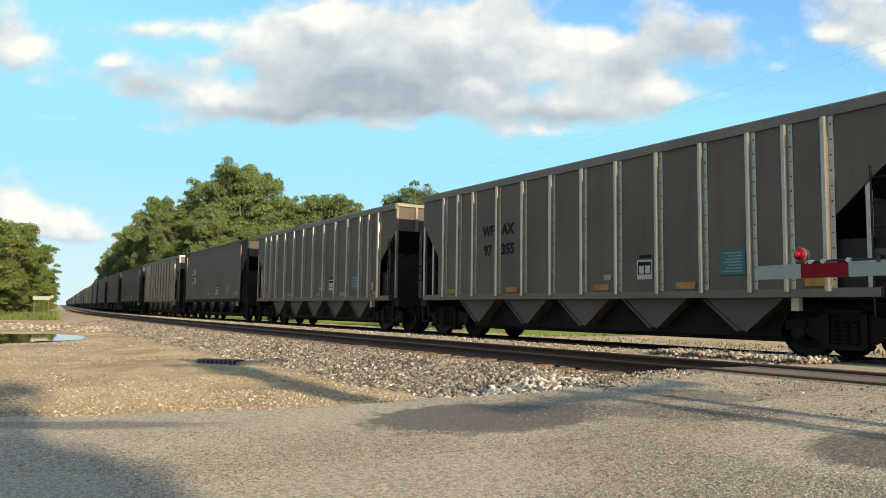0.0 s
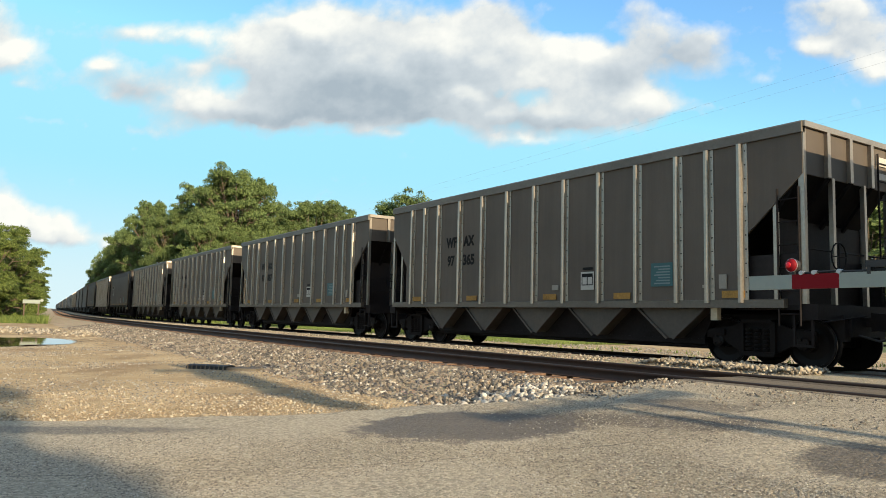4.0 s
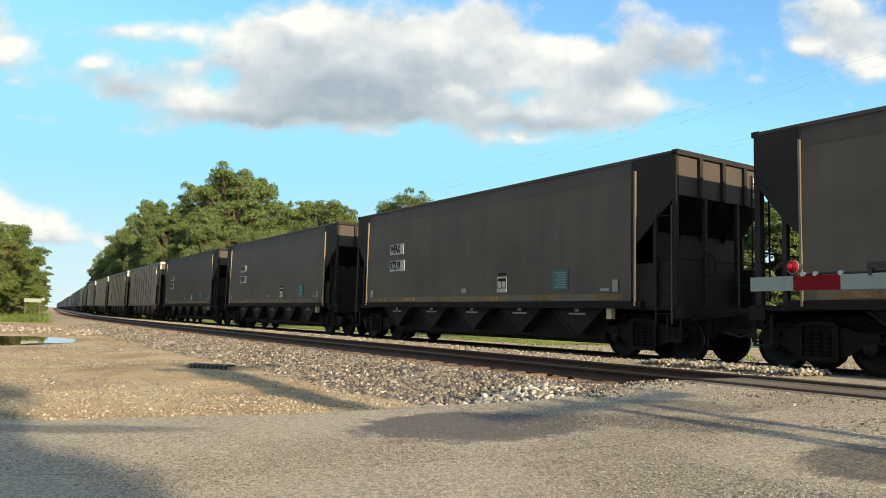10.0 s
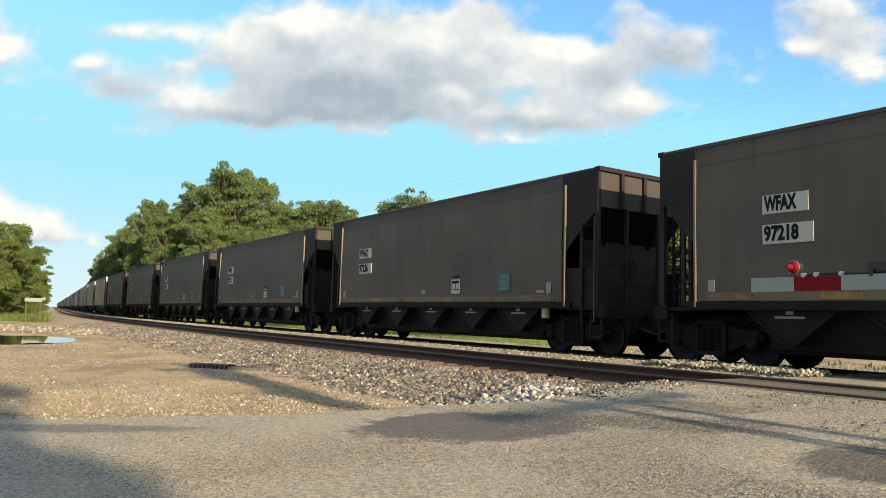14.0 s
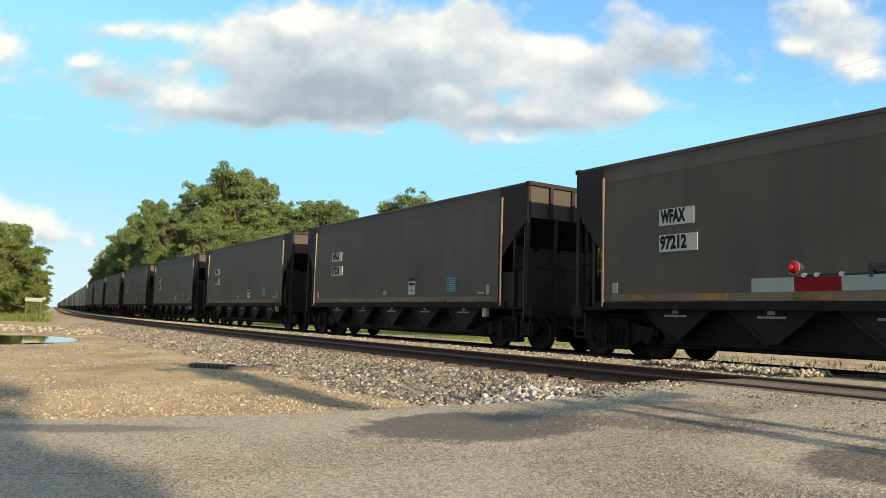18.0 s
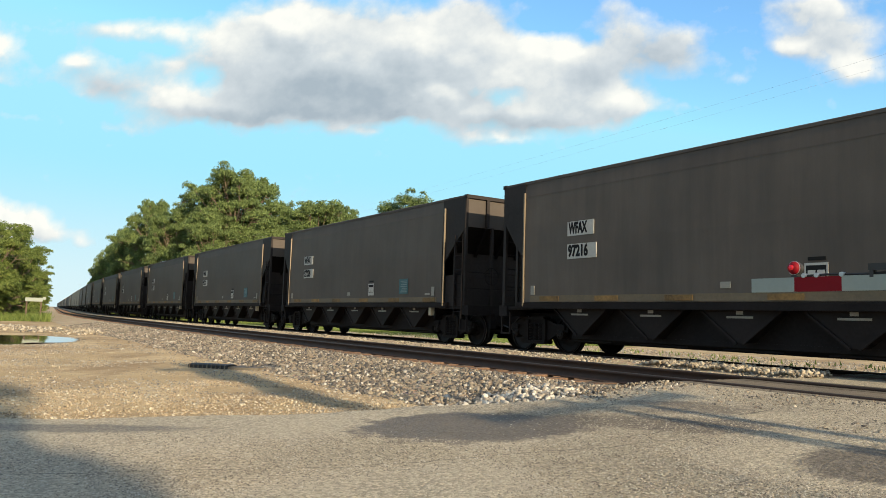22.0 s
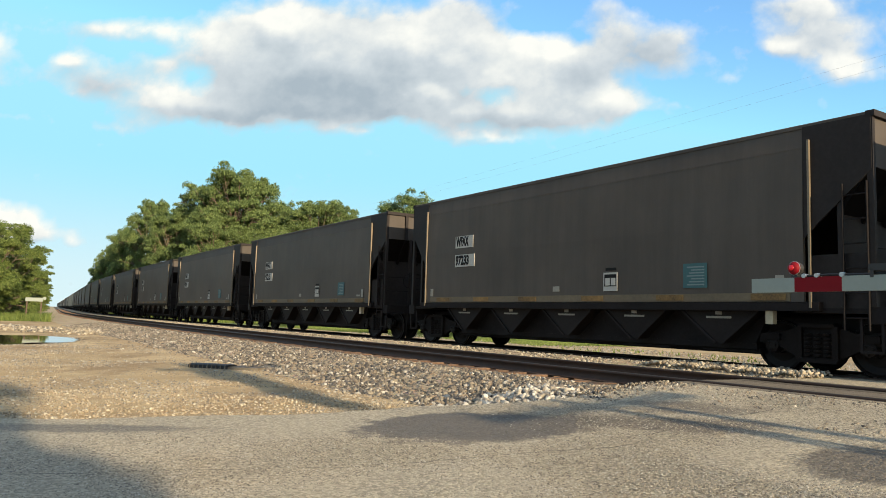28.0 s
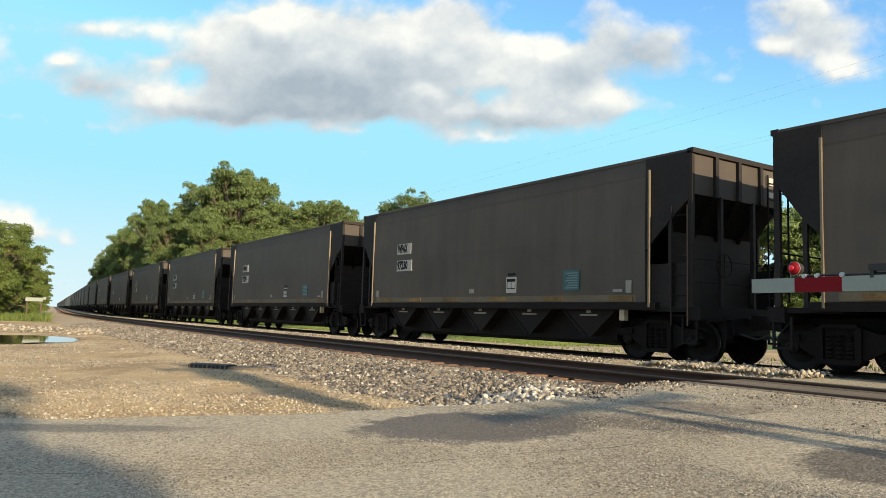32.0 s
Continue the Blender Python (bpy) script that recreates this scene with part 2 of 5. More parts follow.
def part(name, mb, material, parent, label="", smooth=False):
    ob = new(name, mb.mesh(name, material, smooth) if isinstance(mb, MB) else mb)
    ob.parent = parent
    if label:
        ob["label"] = label
    return ob


def thing(name, m, label, category, group="", kind=""):
    e = new(name)
    e.matrix_basis = m
    return tagged(e, label, category, group, kind)


def lone(name, mb, material, label, category, group="", kind="", smooth=False):
    return tagged(new(name, mb.mesh(name, material, smooth) if isinstance(mb, MB) else mb), label, category, group, kind)


# ---- the line of the two tracks ----
T_U = np.arange(-420.0, 2200.0, 1.0)
T_H = np.minimum(-0.59952 + 0.000895 * np.maximum(T_U, -30.0), -0.48723)
_i0 = int(np.where(T_U == 0.0)[0][0])
_sx, _sy = np.sin(T_H), np.cos(T_H)
T_X = np.concatenate([[0], np.cumsum((_sx[1:] + _sx[:-1]) / 2)])
T_Y = np.concatenate([[0], np.cumsum((_sy[1:] + _sy[:-1]) / 2)])
T_X, T_Y = T_X - T_X[_i0] + 7.986, T_Y - T_Y[_i0] + 9.268


def track(u, off=0.0):
    """Place beside the near side of the train: u metres along, off metres away from the camera. Returns x, y, heading."""
    h = float(np.interp(u, T_U, T_H))
    return float(np.interp(u, T_U, T_X)) + off * math.cos(h), float(np.interp(u, T_U, T_Y)) - off * math.sin(h), h


C_TRAIN, C_NEAR = 1.52, -2.25
GROUND = -0.46


def along(u, off, z=0.0):
    x, y, h = track(u, off)
    return pose(x, y, z, 0, 0, 90 - math.degrees(h))


def to_track(x, y):
    """Track coordinates (u, off) of places x, y (arrays)."""
    x, y = np.asarray(x, float).ravel(), np.asarray(y, float).ravel()
    u, off = np.empty_like(x), np.empty_like(x)
    tx, ty, th, tu = T_X[::4], T_Y[::4], T_H[::4], T_U[::4]
    for i in range(0, len(x), 2000):
        dx, dy = x[i:i + 2000, None] - tx, y[i:i + 2000, None] - ty
        j = np.argmin(dx * dx + dy * dy, axis=1)
        k = np.arange(len(j))
        h = th[j]
        u[i:i + 2000] = tu[j] + dx[k, j] * np.sin(h) + dy[k, j] * np.cos(h)
        off[i:i + 2000] = dx[k, j] * np.cos(h) - dy[k, j] * np.sin(h)
    return u, off


def np_mesh(name, verts, faces, mats, attrs=None, smooth=False):
    me = bpy.data.meshes.new(name)
    verts, faces = np.asarray(verts, np.float32), np.asarray(faces, np.int32)
    k = faces.shape[1]
    me.vertices.add(len(verts))
    me.vertices.foreach_set("co", verts.ravel())
    me.loops.add(faces.size)
    me.loops.foreach_set("vertex_index", faces.ravel())
    me.polygons.add(len(faces))
    me.polygons.foreach_set("loop_start", np.arange(0, faces.size, k, dtype=np.int32))
    me.polygons.foreach_set("loop_total", np.full(len(faces), k, np.int32))
    if smooth:
        me.polygons.foreach_set("use_smooth", np.ones(len(faces), bool))
    for m in mats if isinstance(mats, (list, tuple)) else [mats]:
        me.materials.append(m)
    for key, val in (attrs or {}).items():
        me.attributes.new(key, "FLOAT", "POINT").data.foreach_set("value", np.asarray(val, np.float32))
    me.update(calc_edges=True)
    me.validate()
    return me


def grid_faces(nx, ny):
    i = np.arange((nx - 1) * (ny - 1))
    a = (i // (nx - 1)) * nx + i % (nx - 1)
    return np.stack([a, a + 1, a + nx + 1, a + nx], 1)


def lattice(seed, w, h):
    return np.random.RandomState(seed).rand(h, w)


def value_noise(x, y, seed):
    g = lattice(seed, 64, 64)
    xi, yi = np.floor(x).astype(int), np.floor(y).astype(int)
    fx, fy = x - xi, y - yi
    fx, fy = fx * fx * (3 - 2 * fx), fy * fy * (3 - 2 * fy)
    p = lambda i, j: g[(yi + j) % 64, (xi + i) % 64]
    return (p(0, 0) * (1 - fx) + p(1, 0) * fx) * (1 - fy) + (p(0, 1) * (1 - fx) + p(1, 1) * fx) * fy


def fbm(x, y, seed=3, octaves=5):
    s, a, tot = 0.0, 1.0, 0.0
    for o in range(octaves):
        s, tot = s + a * value_noise(x * 2 ** o + 7.3 * o, y * 2 ** o + 3.1 * o, seed + o), tot + a
        a *= 0.55
    return s / tot


# ---- ground ----
def spaced(lo, hi, mid, n, k):
    t = np.linspace(-1, 1, n)
    v = np.sinh(k * t) / math.sinh(k)
    return np.where(v < 0, mid + v * (mid - lo), mid + v * (hi - mid))


PUDDLE = (-15.9, 26.6)


def puddle_reach(x, y):
    """Distance from the puddle's middle in units of its half widths: it lies slantwise, longer than wide."""
    dx, dy = x - PUDDLE[0], y - PUDDLE[1]
    return np.hypot((0.876 * dx + 0.48 * dy) / 2.2, (-0.48 * dx + 0.876 * dy) / 4.2)


def ground_height(x, y):
    q = puddle_reach(x, y)
    return GROUND + 0.05 * (fbm(x * 0.5, y * 0.5, 11, 4) - 0.5) * np.clip(q - 0.6, 0.2, 1) + 0.03 * np.exp(-(q - 1.25) ** 2 / 0.1) - 0.16 * np.exp(-q ** 4)


def build_ground():
    gx, gy = spaced(-4200, 4200, -4, 230, 7.0), spaced(-1500, 4600, 14, 230, 7.0)
    X, Y = np.meshgrid(gx, gy)
    X, Y = X.ravel(), Y.ravel()
    u, off = to_track(X, Y)
    Z = np.where((u > -500) & (np.hypot(X, Y) < 300), ground_height(X, Y), GROUND)
    near_road = (u < 6.5) & (u > -9)
    Z = np.where(near_road, GROUND, Z)
    side = np.where(off > 0, np.clip((off - 9 - 2.5 * np.clip((70 - u) / 30, 0, 1) - 14 * np.clip((27 - u) / 6, 0, 1)) / 1.6, 0, 1), np.clip((-off - 17 - 0.02 * np.maximum(u, 0)) / 6, 0, 1) * np.clip((u - 42) / 20, 0, 1))
    m, nt, b = nodes_of("ground_soil")
    at = nt.nodes.new("ShaderNodeAttribute")
    at.attribute_name = "verge"
    n1, n2, n3 = noise_out(nt, 0.35, 5, 0.6), noise_out(nt, 3.0, 6, 0.65), noise_out(nt, 40, 4, 0.7)
    soil = ramp(nt, math_node(nt, "ADD", math_node(nt, "MULTIPLY", n1, 0.6), math_node(nt, "MULTIPLY", n2, 0.4)),
                [(0.35, (0.34, 0.235, 0.11)), (0.5, (0.50, 0.365, 0.19)), (0.62, (0.62, 0.48, 0.28))])
    soil = mix(nt, math_node(nt, "MULTIPLY", n3, 0.45), soil, (0.19, 0.135, 0.075))
    damp = noise_out(nt, 0.7, 5, 0.6, stretch=(1.0, 0.45, 1.0))
    soil = mix(nt, ramp(nt, damp, [(0.47, (0, 0, 0)), (0.60, (0.8, 0.8, 0.8))]), soil, (0.25, 0.165, 0.08))
    grass = ramp(nt, n2, [(0.3, (0.06, 0.10, 0.02)), (0.7, (0.12, 0.155, 0.045))])
    edge = ramp(nt, math_node(nt, "ADD", at.outputs["Fac"], math_node(nt, "MULTIPLY", math_node(nt, "SUBTRACT", n2, 0.5), 0.9)), [(0.42, (0, 0, 0)), (0.58, (1, 1, 1))])
    nt.links.new(mix(nt, edge, soil, grass), b.inputs["Base Color"])
    b.inputs["Roughness"].default_value = 0.95
    bump(nt, b, math_node(nt, "ADD", n2, math_node(nt, "MULTIPLY", n3, 0.4)), 0.5, 0.05)
    me = np_mesh("ground", np.stack([X, Y, Z], 1), grid_faces(230, 230), m, {"verge": side}, True)
    tagged(new("ground", me), "tan dirt and gravel ground with grassy verges", "ground", kind="structure")
    w, nt, b = nodes_of("puddle_water")
    b.inputs["Base Color"].default_value = (0.05, 0.04, 0.025, 1)
    b.inputs["Roughness"].default_value = 0.03
    b.inputs["IOR"].default_value = 1.33
    bump(nt, b, noise_out(nt, 2.0, 2), 0.02, 0.02)
    v = [(PUDDLE[0], PUDDLE[1], GROUND + 0.004)]
    n = 40
    for i in range(n):
        a = 2 * math.pi * i / n
        k = 1 + 0.18 * math.sin(3 * a + 1) + 0.1 * math.sin(7 * a)
        p, q = 2.8 * k * math.cos(a), 4.5 * k * math.sin(a)
        v.append((PUDDLE[0] + 0.876 * p - 0.48 * q, PUDDLE[1] + 0.48 * p + 0.876 * q, GROUND + 0.004))
    mb = MB().add(v, [(0, 1 + i, 1 + (i + 1) % n) for i in range(n)])
    lone("puddle", mb, w, "shallow puddle of still muddy rainwater in the dirt", "puddle", kind="structure")


def strip(us, prof):
    """A sheet along the track from a cross profile of (off, z)."""
    v = []
    for u in us:
        for o, z in prof:
            x, y, _ = track(u, o)
            v.append((x, y, z))
    return np.array(v), grid_faces(len(prof), len(us))


U_NEAR = np.concatenate([np.arange(3.1, 60, 0.7), np.arange(60, 200, 4), np.arange(200, 1500, 25)])
U_BACK = np.arange(-300, -6.4, 6.0)
SHOULDER = [(-6.9, -0.56), (-6.3, -0.49), (-5.6, -0.40), (-4.6, -0.25), (-3.75, -0.19), (-3.2, -0.205), (-2.2, -0.215), (-1.2, -0.17), (-0.9, -0.06),
            (-0.2, 0.0), (0.25, -0.04), (0.55, -0.17), (1.5, -0.215), (2.8, -0.2), (3.2, -0.2), (4.4, -0.36), (5.4, -0.56)]


def build_ballast():
    m, nt, b = nodes_of("ballast_bed")
    n1, n2 = noise_out(nt, 0.5, 4), noise_out(nt, 18, 5, 0.75)
    vor = nt.nodes.new("ShaderNodeTexVoronoi")
    vor.inputs["Scale"].default_value = 16
    tc = nt.nodes.new("ShaderNodeTexCoord")
    nt.links.new(tc.outputs["Object"], vor.inputs["Vector"])
    col = mix(nt, 0.55, ramp(nt, n2, [(0.3, (0.11, 0.088, 0.056)), (0.7, (0.31, 0.255, 0.165))]), vor.outputs["Color"], "SOFT_LIGHT")
    col = mix(nt, math_node(nt, "MULTIPLY", n1, 1.1), col, (0.52, 0.41, 0.27))
    nt.links.new(col, b.inputs["Base Color"])
    b.inputs["Roughness"].default_value = 0.95
    bump(nt, b, vor.outputs["Distance"], 0.35, 0.03)
    oil = nt.nodes.new("ShaderNodeAttribute")
    oil.attribute_name = "oil"
    col = mix(nt, math_node(nt, "MULTIPLY", oil.outputs["Fac"], 0.9), col, (0.035, 0.028, 0.023))
    nt.links.new(col, b.inputs["Base Color"])
    for us in (U_NEAR, U_BACK):
        v, f = strip(us, SHOULDER)
        oily = np.tile([1.0 if -3.3 < o < -1.3 or 0.6 < o < 2.7 else 0.0 for o, _ in SHOULDER], len(us))
        d = np.random.RandomState(5).rand(len(v)) - 0.5
        v[:, 2] += d * 0.05
        tagged(new("ballast_bed", np_mesh("ballast_bed", v, f, m, {"oil": oily}, True)), "crushed stone ballast bed under both railway tracks", "ballast", kind="structure")


PHI = (1 + 5 ** 0.5) / 2
ICO_V = np.array([(-1, PHI, 0), (1, PHI, 0), (-1, -PHI, 0), (1, -PHI, 0), (0, -1, PHI), (0, 1, PHI), (0, -1, -PHI), (0, 1, -PHI), (PHI, 0, -1), (PHI, 0, 1), (-PHI, 0, -1), (-PHI, 0, 1)]) / 1.9
ICO_F = np.array([(0, 11, 5), (0, 5, 1), (0, 1, 7), (0, 7, 10), (0, 10, 11), (1, 5, 9), (5, 11, 4), (11, 10, 2), (10, 7, 6), (7, 1, 8), (3, 9, 4), (3, 4, 2), (3, 2, 6), (3, 6, 8), (3, 8, 9), (4, 9, 5), (2, 4, 11), (6, 2, 10), (8, 6, 7), (9, 8, 1)])


def stones(name, place, sizes, mat, label, seed):
    r = np.random.RandomState(seed)
    n = len(place)
    v = np.repeat(ICO_V[None], n, 0) * (1 + 1.15 * (r.rand(n, 12, 1) - 0.5))
    v *= (sizes[:, None] * (0.6 + 0.7 * r.rand(n, 3)))[:, None, :]
    a = r.rand(n, 2) * 6.283
    c, s = np.cos(a[:, 0])[:, None], np.sin(a[:, 0])[:, None]
    x, y, z = v[..., 0].copy(), v[..., 1].copy(), v[..., 2].copy()
    v[..., 0], v[..., 1] = c * x - s * y, s * x + c * y
    c, s = np.cos(a[:, 1] * 0.1)[:, None], np.sin(a[:, 1] * 0.1)[:, None]
    x, z = v[..., 0].copy(), v[..., 2].copy()
    v[..., 0], v[..., 2] = c * x - s * z, s * x + c * z
    v += place[:, None, :]
    f = (ICO_F[None] + (np.arange(n) * 12)[:, None, None]).reshape(-1, 3)
    return tagged(new(name, np_mesh(name, v.reshape(-1, 3), f, mat)), label, "gravel", kind="stuff")


def scatter(n, u0, u1, o0, o1, seed, zfun, bias=1.0):
    r = np.random.RandomState(seed)
    u, o = u0 + (u1 - u0) * r.rand(n) ** bias, o0 + (o1 - o0) * r.rand(n)
    h = np.interp(u, T_U, T_H)
    x, y = np.interp(u, T_U, T_X) + o * np.cos(h), np.interp(u, T_U, T_Y) - o * np.sin(h)
    return np.stack([x, y, zfun(u, o, x, y)], 1), u, o


def on_ballast(u, o, x, y):
    return np.interp(o, [p[0] for p in SHOULDER], [p[1] for p in SHOULDER])


def on_ground(u, o, x, y):
    return ground_height(x, y)


def build_stones():
    r = np.random.RandomState(77)
    p, _, _ = scatter(36000, 3.3, 50, -6.6, -3.6, 21, on_ballast, 1.7)
    stones("ballast_stones", p, 0.014 + 0.03 * r.rand(len(p)), M["ballast"], "grey and tan crushed ballast stones on the track shoulder", 1)
    p, _, _ = scatter(9000, 3.3, 60, -0.95, 0.55, 22, on_ballast, 1.7)
    stones("ballast_stones", p, 0.012 + 0.022 * r.rand(len(p)), M["rubble"], "pale crushed ballast stones between the two tracks", 2)
    p, _, _ = scatter(3500, 3.4, 40, 2.9, 5.2, 23, on_ballast, 1.5)
    stones("ballast_stones", p, 0.02 + 0.03 * r.rand(len(p)), M["ballast"], "crushed ballast stones behind the occupied track", 3)
    p, u, o = scatter(26000, 4.4, 10, -17.5, -6.3, 24, on_ground, 1.6)
    keep = fbm(p[:, 0] * 0.8, p[:, 1] * 0.8, 31, 3) + 0.4 * np.exp(-(u - 5.2)) > 0.5
    p = p[keep]
    stones("pebbles", p, 0.006 + 0.017 * r.rand(len(p)) ** 2, M["pebble"], "pale pebbles along the broken road edge", 4)
    p, u, o = scatter(9000, 9, 34, -24, -6.3, 25, on_ground, 1.3)
    keep = fbm(p[:, 0] * 0.5, p[:, 1] * 0.5, 37, 3) > 0.53
    p = p[keep]
    stones("pebbles", p, 0.008 + 0.016 * r.rand(len(p)) ** 2, M["pebble"], "scattered pebbles on the dirt lot", 5)
    # pale rubble: corner of the shoulder, rocks at the crossing's edge, heap behind the puddle
    p, _, _ = scatter(900, 3.3, 5.1, -6.9, -4.3, 26, lambda u, o, x, y: on_ballast(u, o, x, y) + 0.03)
    stones("rubble", p, 0.022 + 0.03 * r.rand(len(p)), M["corner_rubble"], "pale rubble stones at the shoulder's corner", 6)
    p, _, _ = scatter(1100, 3.2, 6.4, -0.75, 0.4, 27, lambda u, o, x, y: 0 * u + 0.01 + 0.05 * np.sin(u * 5) ** 2)
    stones("rubble", p, 0.015 + 0.027 * r.rand(len(p)), M["rubble"], "pale rubble heaped at the crossing between the tracks", 7)
    p, u, o = scatter(420, 2.7, 3.6, -5.4, -3.4, 28, lambda u, o, x, y: road_z(u, o) + 0.002, 0.5)
    stones("ballast_stones", p, 0.008 + 0.018 * r.rand(len(p)) ** 2, M["ballast"], "loose ballast strewn over the broken road edge", 12)
    p, u, o = scatter(1500, -3.5, 2.6, -5.2, -3.3, 29, lambda u, o, x, y: road_z(u, o) + 0.002)
    keep = fbm(p[:, 0] * 1.1, p[:, 1] * 1.1, 43, 3) > 0.52
    p = p[keep]
    stones("pebbles", p, 0.006 + 0.012 * r.rand(len(p)) ** 2, M["ballast"], "loose grit on the worn road beside the crossing", 13)
    x = r.uniform(-30, -15.5, 900)
    y = 35.0 - 0.62 * (x + 16) + r.normal(0, 1.3, 900)
    p = np.stack([x, y, ground_height(x, y) + 0.05 * r.rand(900)], 1)
    stones("rubble", p, 0.05 + 0.07 * r.rand(900) ** 2, M["rubble"], "long heap of pale rubble behind the puddle", 8)


def chips(name, p, sizes, mat, label, seed):
    """Small angular chips, four faces each."""
    r = np.random.RandomState(seed)
    n = len(p)
    base = np.array([(1, 0, -0.1), (0, 1, -0.1), (-1, 0, -0.1), (0, -1, -0.1), (0, 0, 0.9)])
    v = np.repeat(base[None], n, 0) * (1 + 0.7 * (r.rand(n, 5, 1) - 0.5))
    a = r.rand(n) * 6.283
    c, s = np.cos(a)[:, None], np.sin(a)[:, None]
    vx, vy = v[..., 0].copy(), v[..., 1].copy()
    v[..., 0], v[..., 1] = c * vx - s * vy, s * vx + c * vy
    v[:, 4, :2] += 0.9 * (r.rand(n, 2) - 0.5)
    v = v * sizes[:, None, None] + p[:, None, :]
    f = (np.array([(0, 1, 4), (1, 2, 4), (2, 3, 4), (3, 0, 4)])[None] + (np.arange(n) * 5)[:, None, None]).reshape(-1, 3)
    tagged(new(name, np_mesh(name, v.reshape(-1, 3), f, mat)), label, "gravel", kind="stuff")


def build_chips():
    r = np.random.RandomState(8)
    p, u, o = scatter(60000, 4.7, 26, -24, -6.4, 73, on_ground, 1.8)
    keep = fbm(p[:, 0] * 0.35 + 5, p[:, 1] * 0.9, 89, 5) > 0.52
    p = p[keep]
    chips("gravel_chips", p, (0.006 + 0.014 * r.rand(len(p)) ** 1.6) * (0.7 + np.hypot(p[:, 0], p[:, 1]) / 22), M["rubble"], "coarse gravel in patches on the dirt lot", 11)
    p, u, o = scatter(70000, 4.6, 32, -26, -6.4, 71, on_ground, 1.9)
    d = np.hypot(p[:, 0], p[:, 1])
    keep = (r.rand(len(p)) < 0.35 + 1.1 * (fbm(p[:, 0] * 0.6, p[:, 1] * 0.6, 83, 4) - 0.4)) & (puddle_reach(p[:, 0], p[:, 1]) > 1.1)
    p, d = p[keep], d[keep]
    chips("gravel_chips", p, (0.005 + 0.011 * r.rand(len(p)) ** 1.6) * (0.7 + d / 22), M["pebble"], "fine tan gravel strewn over the dirt lot", 9)
    p, u, o = scatter(16000, -7, 45, 4.6, 15.5, 72, lambda u, o, x, y: np.where(o < 5.2, on_ballast(u, o, x, y), ground_height(x, y)), 1.2)
    chips("gravel_chips", p, 0.02 + 0.045 * r.rand(len(p)) ** 1.5, M["rubble"], "loose gravel on the ground behind the train", 10)


